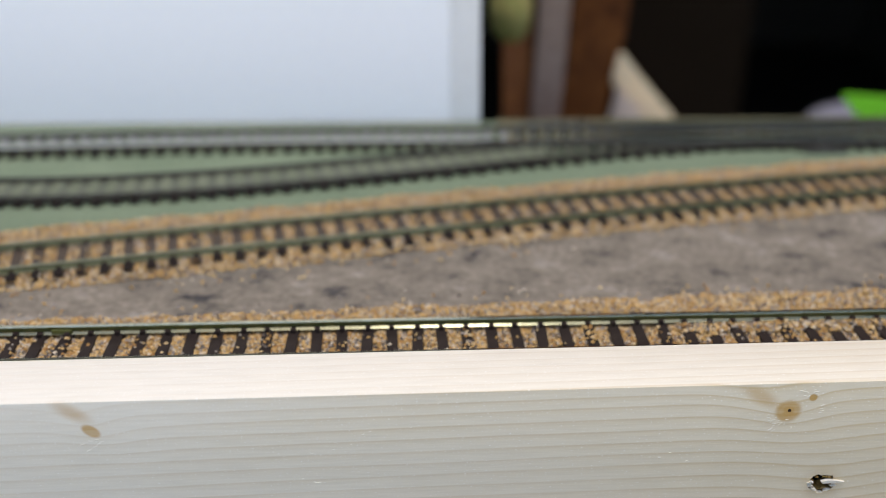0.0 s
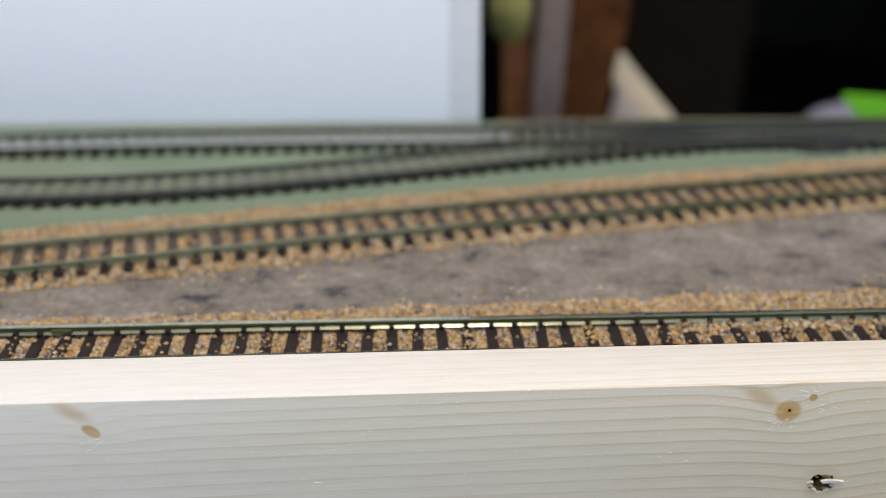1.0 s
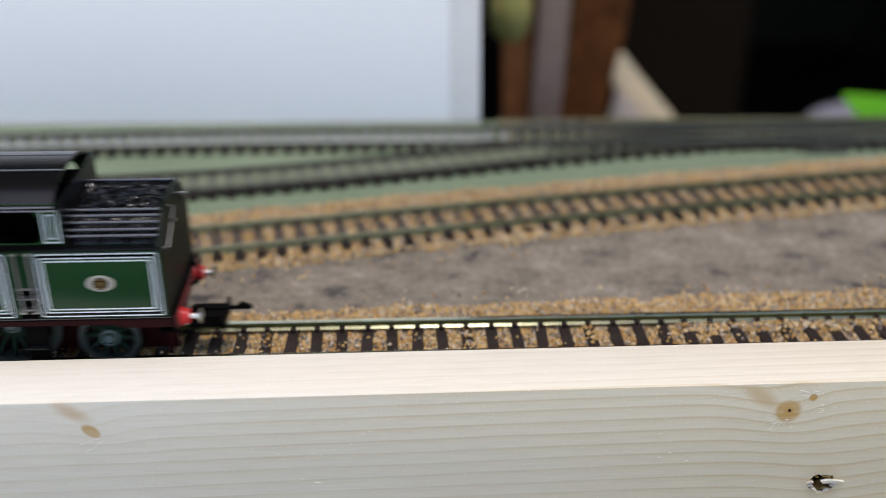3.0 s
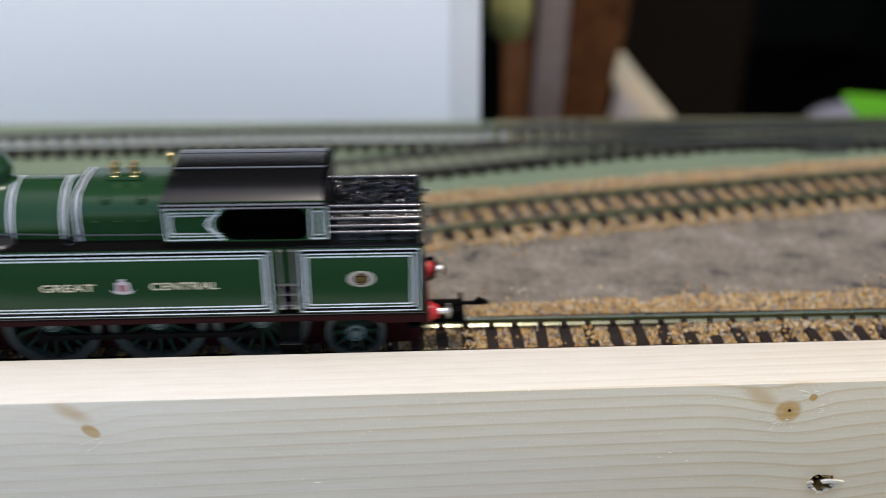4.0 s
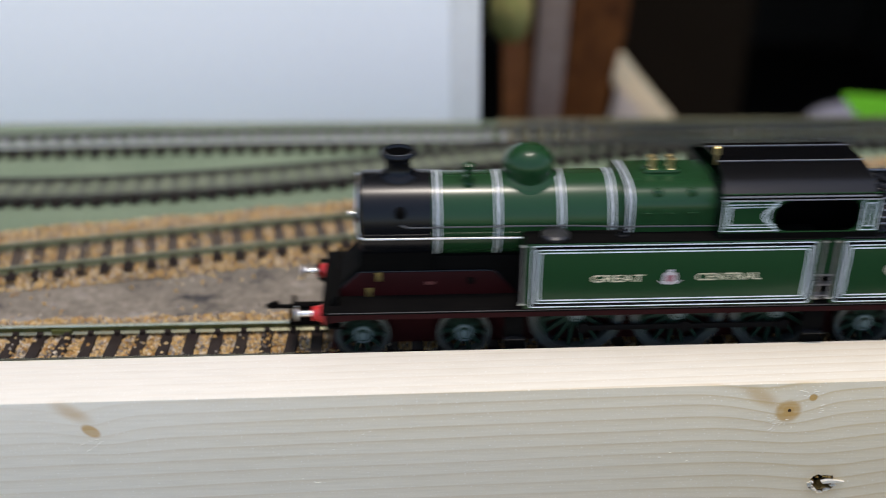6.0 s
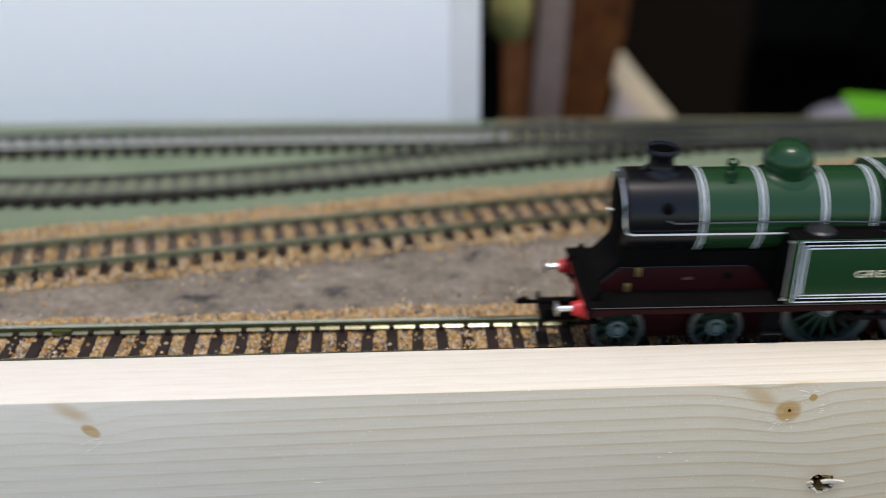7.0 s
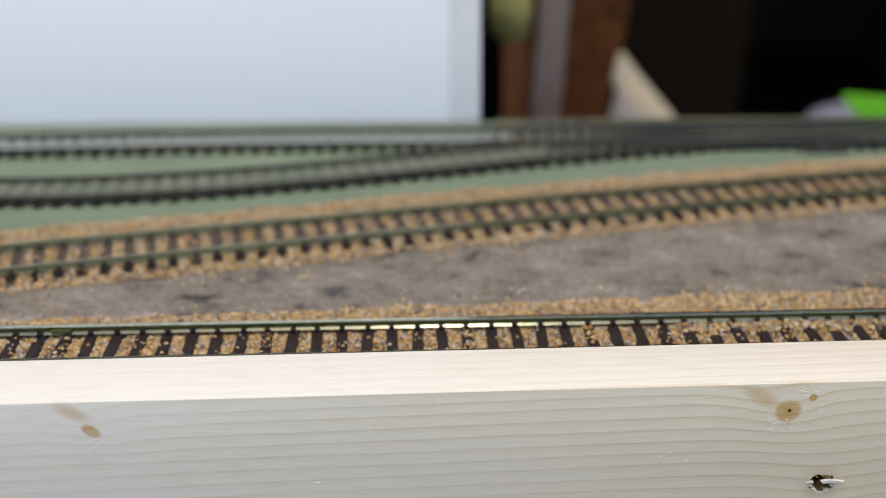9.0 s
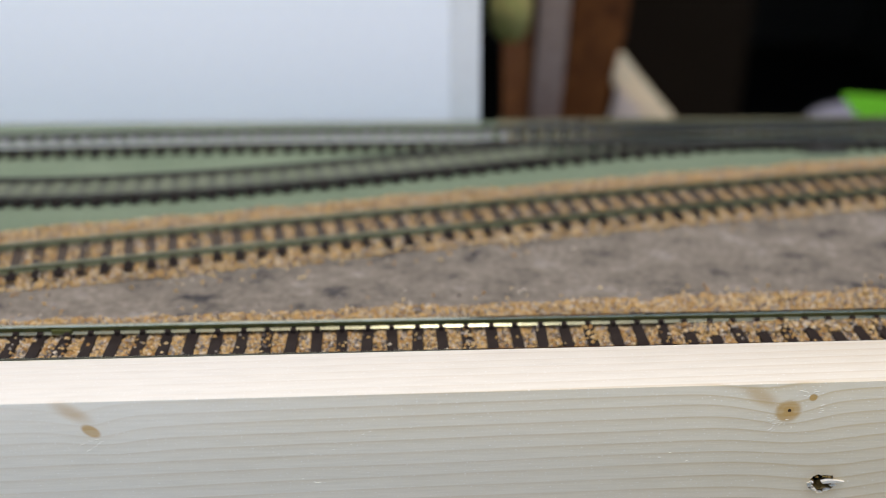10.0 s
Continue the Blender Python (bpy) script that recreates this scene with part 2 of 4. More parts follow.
MATT = mat("matt_black", (0.004, 0.0038, 0.0036), 0.6, alt=(0.008, 0.007, 0.006), big=120, small=1800, amount=0.6, spec=0.01)
MAROON = mat("maroon_paint", (0.026, 0.0042, 0.0048), 0.45, alt=(0.019, 0.003, 0.0035), big=120, small=1800, amount=0.6, spec=0.08)
RED = mat("buffer_red", (0.52, 0.018, 0.018), 0.35, alt=(0.40, 0.012, 0.012), big=150, small=1800)
STEEL = mat("bright_steel", (0.72, 0.71, 0.69), 0.28, metal=1.0, alt=(0.5, 0.5, 0.48), big=150, small=1800)
TYRE = mat("wheel_tyre", (0.042, 0.053, 0.050), 0.4, alt=(0.028, 0.038, 0.038), big=150, small=1800)
HUB = mat("hub_grey", (0.12, 0.165, 0.17), 0.35, alt=(0.07, 0.10, 0.10), big=150, small=1800)
BRASS = mat("brass", (0.62, 0.50, 0.25), 0.36, metal=1.0, alt=(0.5, 0.34, 0.1), big=150, small=1800)
WHITE = mat("lining_white", (0.79, 0.84, 0.86), 0.4, alt=(0.66, 0.68, 0.7), big=150, small=1800)
CREAM = mat("cream_transfer", (0.74, 0.66, 0.47), 0.45, alt=(0.62, 0.54, 0.36), big=150, small=1800)
COAL = mat("coal", (0.005, 0.005, 0.0055), 0.2, alt=(0.011, 0.011, 0.012), big=400, small=2500, amount=0.8, bump=0.00012)
# near-black colour for the shade in the cab and the chimney
GLOOM = mat("hollow_shade", (0.003, 0.003, 0.003), 0.9, spec=0.0)


# ---- mesh helpers (millimetres in, metres out)
def box(bm, x0, x1, y0, y1, z0, z1, bevel=0.0):
    vs = [bm.verts.new((x, y, z)) for x in (x0, x1) for y in (y0, y1) for z in (z0, z1)]
    fs = [bm.faces.new([vs[i] for i in f]) for f in ((0, 1, 3, 2), (4, 6, 7, 5), (0, 4, 5, 1), (2, 3, 7, 6), (0, 2, 6, 4), (1, 5, 7, 3))]
    if bevel:
        es = list({e for f in fs for e in f.edges})
        bmesh.ops.bevel(bm, geom=es, offset=bevel, segments=2, affect="EDGES", profile=0.5)


def prism(bm, pts, y0, y1, bevel=0.0):
    """A flat shape given in (x, z), pushed from y0 to y1."""
    a, b = [[bm.verts.new((x, y, z)) for x, z in pts] for y in (y0, y1)]
    n = len(pts)
    fs = [bm.faces.new(a), bm.faces.new(b[::-1])]
    fs += [bm.faces.new((a[i], b[i], b[(i + 1) % n], a[(i + 1) % n])) for i in range(n)]
    if bevel:
        es = list({e for f in fs[:2] for e in f.edges})
        bmesh.ops.bevel(bm, geom=es, offset=bevel, segments=2, affect="EDGES", profile=0.5)


def lathe(bm, profile, origin=(0, 0, 0), axis="z", n=32):
    """A turned shape; profile: (radius, height) pairs along the axis."""
    ox, oy, oz = origin
    rings = []
    for r, h in profile:
        ring = []
        for i in range(n):
            a = 2 * math.pi * i / n
            c, s = r * math.cos(a), r * math.sin(a)
            v = {"z": (c, s, h), "x": (h, c, s), "y": (c, h, s)}[axis]
            ring.append(bm.verts.new((ox + v[0], oy + v[1], oz + v[2])))
        rings.append(ring)
    for p, q in zip(rings, rings[1:]):
        for i in range(n):
            bm.faces.new((p[i], p[(i + 1) % n], q[(i + 1) % n], q[i]))
    bm.faces.new(rings[0][::-1])
    bm.faces.new(rings[-1])


def loft_x(bm, section, xs):
    """A closed (y, z) section run along x; xs: (x, scale about the section's foot) pairs or plain numbers."""
    rings = [[bm.verts.new((x, y, z)) for y, z in section] for x in xs]
    n = len(section)
    for p, q in zip(rings, rings[1:]):
        for i in range(n):
            bm.faces.new((p[i], p[(i + 1) % n], q[(i + 1) % n], q[i]))
    bm.faces.new(rings[0][::-1])
    bm.faces.new(rings[-1])


def tube(bm, pts, r, n=8):
    pts = [Vector(p) for p in pts]
    rings = []
    for i, p in enumerate(pts):
        d = (pts[min(i + 1, len(pts) - 1)] - pts[max(i - 1, 0)]).normalized()
        u = d.cross(Vector((0, 0, 1)) if abs(d.z) < 0.9 else Vector((0, 1, 0))).normalized()
        v = d.cross(u)
        rings.append([bm.verts.new(p + r * (math.cos(2 * math.pi * k / n) * u + math.sin(2 * math.pi * k / n) * v)) for k in range(n)])
    for p, q in zip(rings, rings[1:]):
        for i in range(n):
            bm.faces.new((p[i], p[(i + 1) % n], q[(i + 1) % n], q[i]))
    bm.faces.new(rings[0][::-1])
    bm.faces.new(rings[-1])


def mesh_of(name, bm, material, smooth=True):
    bmesh.ops.recalc_face_normals(bm, faces=bm.faces)
    bmesh.ops.scale(bm, vec=(MM, MM, MM), verts=bm.verts)
    me = bpy.data.meshes.new(name)
    bm.to_mesh(me)
    bm.free()
    me.materials.append(material)
    if smooth:
        me.polygons.foreach_set("use_smooth", [True] * len(me.polygons))
        me.set_sharp_from_angle(angle=radians(35))
    return me


def part(name, bm, material, parent=None, label="", smooth=True):
    ob = new(name, mesh_of(name, bm, material, smooth))
    ob.parent = parent
    return tagged(ob, label) if label else ob


def shape(fn, *args, **kw):
    bm = bmesh.new()
    fn(bm, *args, **kw)
    return bm


# ---- the layout: fascia plank, baseboard, scenic ground
PLANK_TURN = math.degrees(math.atan(0.0135))


def fascia_plank():
    bm = shape(box, -520, 520, -9, 9.3, -64, 6, 0.16)
    ob = part("fascia_plank", bm, PINE)
    ob.data.materials.append(BRASS_WOOD)
    # a knot has fallen out: the ragged hole is cut into the face
    rng = random.Random(4)
    HX, HZ = 107.1, -24.5
    ring = [(HX + (3.45 + rng.uniform(-0.35, 0.45)) * math.cos(a), HZ + (2.75 + rng.uniform(-0.35, 0.4)) * math.sin(a)) for a in np.linspace(0, 2 * math.pi, 23)[:-1]]
    cutter = new("cutter", mesh_of("cutter", shape(prism, ring, -12, -4.5), BRASS_WOOD, False))
    cut = ob.modifiers.new("hole", "BOOLEAN")
    cut.operation, cut.object, cut.solver, cut.material_mode = "DIFFERENCE", cutter, "EXACT", "TRANSFER"
    bpy.context.view_layer.update()
    me = bpy.data.meshes.new_from_object(ob.evaluated_get(bpy.context.evaluated_depsgraph_get()))
    ob.modifiers.clear()
    ob.data = me
    bpy.data.objects.remove(cutter)
    ob.matrix_basis = pose(0, -27.0 * MM, 0, 0, 0, PLANK_TURN)
    tagged(ob, "pale planed pine plank with knots along the layout edge", "plank")
    # what is left in the hole: a dark stub, resin lumps, torn fibres and a splinter
    stub = [(HX - 0.4 + 1.75 * math.cos(a) * rng.uniform(0.75, 1.15), HZ + 0.35 + 1.35 * math.sin(a) * rng.uniform(0.75, 1.15)) for a in np.linspace(0, 2 * math.pi, 12)[:-1]]
    part("knot_stub", shape(prism, stub, -6.6, -4.3, 0.2), MATT, ob, "dark broken knot stub")
    bm = bmesh.new()
    for k in range(22):
        a = rng.uniform(0, 2 * math.pi)
        cx, cz = HX + 2.7 * math.cos(a), HZ + 2.1 * math.sin(a)
        w = rng.uniform(0.2, 0.6)
        prism(bm, [(cx - w, cz - 0.2), (cx + w * 0.8, cz - 0.25), (cx + 0.15, cz + rng.uniform(0.2, 0.5))], -8.4 - rng.uniform(0, 0.6), -5.0)
    part("resin", bm, RESIN, ob, "shiny amber resin lumps in the hole")
    bm = bmesh.new()
    for k in range(26):
        a = rng.choice((rng.uniform(3.6, 5.6), rng.uniform(2.7, 3.5), rng.uniform(-0.5, 0.3)))
        cx, cz = HX + rng.uniform(2.6, 3.5) * math.cos(a), HZ + rng.uniform(2.1, 2.8) * math.sin(a)
        w = rng.uniform(0.25, 0.8)
        prism(bm, [(cx - w, cz - 0.08), (cx + w, cz - 0.02), (cx, cz + 0.16)], -9.15 - rng.uniform(0, 0.25), -8.6)
    part("torn_fibre", bm, PALE_FLECK, ob, "pale torn wood fibres round the hole")
    bm = shape(prism, [(HX - 0.4, HZ + 0.75), (HX + 0.9, HZ + 1.15), (HX + 3.2, HZ + 1.05), (HX + 5.6, HZ + 0.55), (HX + 3.0, HZ + 0.25), (HX, HZ + 0.2)], -9.5, -8.7)
    part("splinter", bm, PALE_FLECK, ob, "pale wood splinter")
    part("pith", shape(lathe, [(0.45, 0), (0.45, 0.06)], (95.1, -9.05, -1.85), "y", 12), KNOT_DARK, ob, "dark knot centre")
    rng = random.Random(8)
    # pale tears near the knots; the random groups imitate sparkle by pale colour
    bm = bmesh.new()
    for cx, cz, spread, count in ((93.5, -6.0, 3.6, 18), (90.5, -4.0, 1.6, 9), (99.5, 3.4, 2.4, 14), (104, -2.0, 2.6, 8), (-71, -6.2, 2.6, 9), (12, 3.6, 6, 4)) + tuple((rng.uniform(-40, 130), rng.uniform(-25, -3), 8, 3) for _ in range(5)):
        for _ in range(count):
            x, z = cx + rng.uniform(-spread, spread), cz + rng.uniform(-1.6, 1.6)
            w, h = rng.uniform(0.10, 0.42), rng.uniform(0.05, 0.16)
            prism(bm, [(x - w, z), (x, z - h), (x + w, z + 0.1), (x + 0.1, z + h)], -9.12, -8.95)
    tagged(part("tear_and_glint_fleck", bm, PALE_FLECK, ob, "small pale tears and painted glints on the planed face"), kind="stuff")
    return ob


BRASS_WOOD = mat("resin_wood", (0.10, 0.06, 0.022), 0.35, alt=(0.36, 0.24, 0.10), big=300, small=1500, amount=0.9, bump=0.0002)
RESIN = mat("amber_resin", (0.42, 0.25, 0.08), 0.15, alt=(0.09, 0.05, 0.02), big=500, small=2500, amount=0.9)
KNOT_DARK = mat("knot_dark", (0.05, 0.025, 0.012), 0.5)
PALE_FLECK = mat("torn_pine", (0.74, 0.68, 0.57), 0.4)
fascia_plank()


def track2_y(x):
    return 73.9 + 0.187 * x - 8e-5 * x * x


def track3_y(x):
    x = max(-190.0, min(190.0, x))
    return 123.4 + 0.231 * x + 2.69e-4 * x * x - 2.915e-6 * x ** 3


def track4_y(x):
    return 154.3 - (2.2e-4 if x < 0 else 6e-5) * x * x


def grid_sheet(name, lo, hi, x0, x1, step, zf, material, label, kind="structure"):
    """A sheet of ground between the curves lo(x) and hi(x), with its relief."""
    xs = np.arange(x0, x1 + step, step)
    rows = 26
    verts, faces = [], []
    for x in xs:
        a, b = lo(x), hi(x)
        for j in range(rows):
            y = a + (b - a) * j / (rows - 1)
            verts.append((x * MM, y * MM, zf(x, y) * MM))
    for i in range(len(xs) - 1):
        for j in range(rows - 1):
            k = i * rows + j
            faces.append((k, k + rows, k + rows + 1, k + 1))
    me = bpy.data.meshes.new(name)
    me.from_pydata(verts, [], faces)
    me.materials.append(material)
    me.polygons.foreach_set("use_smooth", [True] * len(me.polygons))
    return tagged(new(name, me), label, "ground", kind=kind)


def wob(x, y, s, a):
    return a * noise.noise(Vector((x / s, y / s, 3.1)))


part("baseboard", shape(box, -520, 520, -17.5, 178, -16, -5.6, 0.3), PLY)
tagged(part("batten", shape(box, -520, 36, 178.2, 192, -16, -5.3, 0.3), PALE), "pale batten behind the layout under the white board", "batten", kind="structure")
tagged(bpy.data.objects["baseboard"], "plywood baseboard under the model railway", "baseboard", kind="structure")
grid_sheet("ground_grey", lambda x: 14, lambda x: track2_y(x) + 6, -500, 500, 4, lambda x, y: -4.5 + wob(x, y, 14, 0.7) + wob(x, y, 5, 0.35), GREY_EARTH, "grey-brown painted earth between the tracks")
grid_sheet("ground_green", lambda x: track2_y(x) + 6.2, lambda x: 178, -500, 500, 4, lambda x, y: -4.6 + wob(x, y, 30, 0.15), GREEN_MAT, "green painted ground at the back of the layout")


# ---- ballast
def ballast_edge1(x):
    return 18.0 + 7.5 * (x + 110) / 220 + wob(x, 3, 16, 3.0) + wob(x, 9, 5, 1.6)


def bed(name, lo, hi, z, label):
    return grid_sheet(name, lo, hi, -500, 500, 3, lambda x, y: z + wob(x, y, 4, 0.3), GLUE, label, "structure")


bed("ballast_bed_front", lambda x: -17.2, lambda x: ballast_edge1(x) - 4.0, -3.75, "brown glued bed under the ballast of the front track")
bed("ballast_bed_middle", lambda x: track2_y(x) - 14.0 + wob(x, 5, 14, 3), lambda x: track2_y(x) + 22.0 + wob(x, 7, 14, 3), -3.75, "brown glued bed under the ballast of the middle track")


def grains(name, centre, lo, hi, x0, x1, count, size, first, pitch, seed, label):
    """Loose stone grains beside and between the sleepers of one track."""
    rng = np.random.default_rng(seed)
    base = np.array([(1, 0, 0), (-1, 0, 0), (0, 1, 0), (0, -1, 0), (0, 0, 1), (0, 0, -1)], float)
    tri = np.array([(0, 2, 4), (2, 1, 4), (1, 3, 4), (3, 0, 4), (2, 0, 5), (1, 2, 5), (3, 1, 5), (0, 3, 5)])
    places = []
    while len(places) < count:
        x = rng.uniform(x0, x1)
        c = centre(x)
        v = rng.uniform(lo(x), hi(x))
        near = abs(((x - first + v * SLANT[name]) / pitch + 0.5) % 1.0 - 0.5) * pitch
        lift = 0.0
        if rng.random() < 0.005:
            far = rng.uniform(0, 1) ** 2 * 11
            v = hi(x) - 2 + far if rng.random() < SPREAD[name] else lo(x) + 2 - far
        elif -15.2 < v < REACH[name] and near < 1.5:
            tie = round((x - first + v * SLANT[name]) / pitch)
            # mostly clean sleepers; past x = 78 the stone heaps up over them beside the rail
            heap = 0.8 if x > 78 and v > 0.2 + 5.0 * ((tie * 0.618) % 1.0) else 0.0
            spill = max(0.012 + 0.20 * ((tie * 0.618) % 1.0) ** 6, heap) if SPREAD[name] else 0.10 * ((tie * 0.618) % 1.0) ** 3
            if rng.random() > spill or (6.6 < abs(v) < 9.9 and heap == 0.0):
                continue
            lift = 1.15
        if 6.9 < abs(v) < 9.6 and rng.random() > (0.25 if x < 78 or v > 7.6 else 0.8):
            continue
        if x > 78 and SPREAD[name] and 2.5 < v < 7.4:
            lift = max(lift, 0.7)
        rim = min(1.0, max(0.0, min(hi(x) - v, v - lo(x) if SPREAD[name] < 1 else 9.0) / 3.5))
        places.append((x, c + v, lift - 0.75 * (1 - rim) - 3.55 + rng.uniform(-0.15, 0.45) - (0.25 if 6.9 < abs(v) < 9.6 else 0)))
    p = np.array(places)
    r = size * rng.uniform(0.6, 1.25, (count, 1, 1))
    v = base[None] * r * rng.uniform(0.7, 1.2, (count, 6, 1)) + rng.normal(0, 0.12 * size, (count, 6, 3))
    a = rng.uniform(0, 2 * np.pi, count)
    c, s = np.cos(a)[:, None], np.sin(a)[:, None]
    x, y = v[..., 0] * c - v[..., 1] * s, v[..., 0] * s + v[..., 1] * c
    v = np.stack([x, y, v[..., 2] * 0.85], -1) + p[:, None]
    f = (tri[None] + 6 * np.arange(count)[:, None, None]).reshape(-1, 3)
    me = bpy.data.meshes.new(name)
    me.from_pydata((v.reshape(-1, 3) * MM).tolist(), [], f.tolist())
    me.materials.append(BALLAST)
    return tagged(new(name, me), label, "ballast", kind="stuff")


PITCH1 = 6.738
PITCH2 = 6.571
SLANT = {"ballast_front": 0.0, "ballast_middle": 0.178}
SPREAD = {"ballast_front": 1.0, "ballast_middle": 0.0}
REACH = {"ballast_front": 11.2, "ballast_middle": 12.8}
grains("ballast_front", lambda x: 0.0, lambda x: -16.8, ballast_edge1, -190, 190, 33000, 0.60, -0.43, PITCH1, 1, "tan and grey stone ballast round the front track")
grains("ballast_middle", track2_y, lambda x: -18.4 + wob(x, 5, 14, 3.5), lambda x: 26.0 + wob(x, 7, 14, 3), -230, 290, 38000, 0.58, -115.3, PITCH2, 2, "tan stone ballast round the middle track")


# ---- tracks
def rail_section():
    web, head = 0.4, 0.68
    side = [(-web, -2.45), (web, -2.45), (web, -0.85), (head, -0.65), (head, -0.14), (head - 0.15, -0.02)]
    return side + [(-y, z) for y, z in side[:1:-1]]


def foot_section():
    side = [(-1.12, -2.5), (1.12, -2.5), (1.12, -2.2), (0.46, -1.74), (0.46, -1.5)]
    return side + [(-y, z) for y, z in side[:1:-1]]


def rail(bm, fn, v, x0, x1, step, section):
    rings = []
    xs = np.arange(x0, x1 + step, step)
    for x in xs:
        g = (fn(x + 1) - fn(x - 1)) / 2
        k = 1 / math.hypot(1, g)
        rings.append([bm.verts.new((x - g * k * (v + y), fn(x) + k * (v + y), z)) for y, z in section])
    n = len(section)
    for p, q in zip(rings, rings[1:]):
        for i in range(n):
            bm.faces.new((p[i], p[(i + 1) % n], q[(i + 1) % n], q[i]))
    bm.faces.new(rings[0][::-1])
    bm.faces.new(rings[-1])


def sleeper_mesh(width=30.0, wide=3.0, material=SLEEPER, chair=-1.85):
    bm = bmesh.new()
    box(bm, -wide / 2, wide / 2, -width / 2, min(width / 2, 10.8) if width > 24 else width / 2, -4.4, -2.52, 0.12)
    for s in (-8.25, 8.25):
        for o in (-1.3, 1.3):
            box(bm, -0.7, 0.7, s + o - 0.75, s + o + 0.75, -2.6, chair)
    return mesh_of("sleeper", bm, material, False)


def dusted_material(name, dust, share=0.62):
    """Dark sleepers whose middle is dusted over with scatter; the rear track's grey imitates sheen."""
    m = SLEEPER.copy()
    m.name = name
    n, l = m.node_tree.nodes, m.node_tree.links
    b = n["Principled BSDF"]
    was = b.inputs["Base Color"].links[0].from_socket
    tc, sep, ab, mr, mx = n.new("ShaderNodeTexCoord"), n.new("ShaderNodeSeparateXYZ"), n.new("ShaderNodeMath"), n.new("ShaderNodeMapRange"), n.new("ShaderNodeMix")
    ab.operation, mx.data_type = "ABSOLUTE", "RGBA"
    l.new(tc.outputs["Object"], sep.inputs[0])
    l.new(sep.outputs[1], ab.inputs[0])
    l.new(ab.outputs[0], mr.inputs["Value"])
    for key, v in (("From Min", 5.0 * MM), ("From Max", 7.0 * MM), ("To Min", share), ("To Max", 0.0)):
        mr.inputs[key].default_value = v
    l.new(mr.outputs[0], mx.inputs["Factor"])
    l.new(was, mx.inputs["A"])
    mx.inputs["B"].default_value = (*dust, 1)
    l.new(mx.outputs["Result"], b.inputs["Base Color"])
    return m


SLEEPER_MESH = sleeper_mesh(chair=-1.45)
OLIVE_SLEEPER = sleeper_mesh(22.5, 3.0, dusted_material("green_dusted_sleeper", (0.14, 0.16, 0.11)))
# pale grey middle continues the painted rail shine of the rear track
REAR_SLEEPER = sleeper_mesh(22.5, 3.0, dusted_material("grey_sheen_sleeper", (0.25, 0.26, 0.24), 0.9))
SHORT_SLEEPER = sleeper_mesh(25.0, 3.0, dusted_material("dusty_sleeper", (0.17, 0.125, 0.085), 0.30))


def railway_track(fn, first, x0, x1, label, side=RAIL_SIDE, head=RAIL_HEAD, foot=RAIL_FOOT, ties=SLEEPER_MESH, pitch=PITCH1, tall=1.0):
    top = tagged(new("railway_track"), label, "track", "tracks on the layout")
    full = rail_section()
    for v in (-8.25, 8.25):
        bm = shape(rail, fn, v, x0, x1, 6, full)
        r = part("rail", bm, side, top)
        # finer rail on the older tracks, its foot still on the sleepers
        r.matrix_basis = Matrix.Translation((0, 0, -2.5 * MM * (1 - tall))) @ Matrix.Diagonal((1, 1, tall, 1))
        part("rail_foot", shape(rail, fn, v, x0, x1, 6, foot_section()), foot, r, "paler rail foot")
        cap = [(-0.66, -0.14), (0.66, -0.14), (0.58, 0.03), (-0.58, 0.03)]
        part("rail_head", shape(rail, fn, v, x0, x1, 6, cap), head, r, "worn bright running surface")
    k0, k1 = math.ceil((x0 - first) / pitch), math.floor((x1 - first) / pitch)
    for k in range(k0, k1 + 1):
        x = first + k * pitch
        g = math.degrees(math.atan((fn(x + 1) - fn(x - 1)) / 2))
        rng = random.Random(k * 7 + int(first))
        o = new("sleeper", ties)
        o.parent = top
        o.matrix_basis = pose(x * MM, (fn(x) + rng.uniform(-0.5, 0.5)) * MM, 0, 0, 0, g + rng.uniform(-2.2, 2.2))
    return top


front_track = railway_track(lambda x: 0.0, -0.43, -500, 500, "front track with bright rails on dark sleepers in tan ballast")
# the front track climbs very slightly to plus x
CLIMB = -0.30
for ob in (front_track, bpy.data.objects["ballast_bed_front"], bpy.data.objects["ballast_front"]):
    ob.matrix_basis = pose(0, 0, 0, 0, CLIMB, 0)
railway_track(track2_y, -115.3, -300, 330, "middle track with tarnished rails on dark sleepers in tan ballast", RAIL_OLIVE, OLIVE_HEAD, OLIVE_FOOT, SHORT_SLEEPER, PITCH2, 0.7)
railway_track(track3_y, -128.1, -300, 185, "unballasted siding track on green ground", RAIL_OLD, RAIL_OLD, RAIL_OLD, OLIVE_SLEEPER, 6.36, 0.62)
railway_track(track4_y, -144.9, -300, 330, "rear track with shiny rail tops on green ground", RAIL_OLD, RAIL_HEAD, RAIL_OLD, REAR_SLEEPER, 6.13, 0.75)
OLIVE_SCATTER = ground_material("olive_scatter", [(0.3, (0.135, 0.155, 0.10)), (0.7, (0.19, 0.205, 0.14))], 60, 1300, 0.0003)
# pale grey puts the rail heads' blurred reflection of the board into colour
GREY_SHEEN = ground_material("grey_sheen", [(0.3, (0.22, 0.235, 0.215)), (0.7, (0.30, 0.315, 0.29))], 60, 1300, 0.0003)
grid_sheet("infill_siding", lambda x: track3_y(x) - 7.2, lambda x: track3_y(x) + 7.2, -300, 60, 4, lambda x, y: -2.75 + wob(x, y, 5, 0.12), OLIVE_SCATTER, "olive scatter between the rails of the siding")
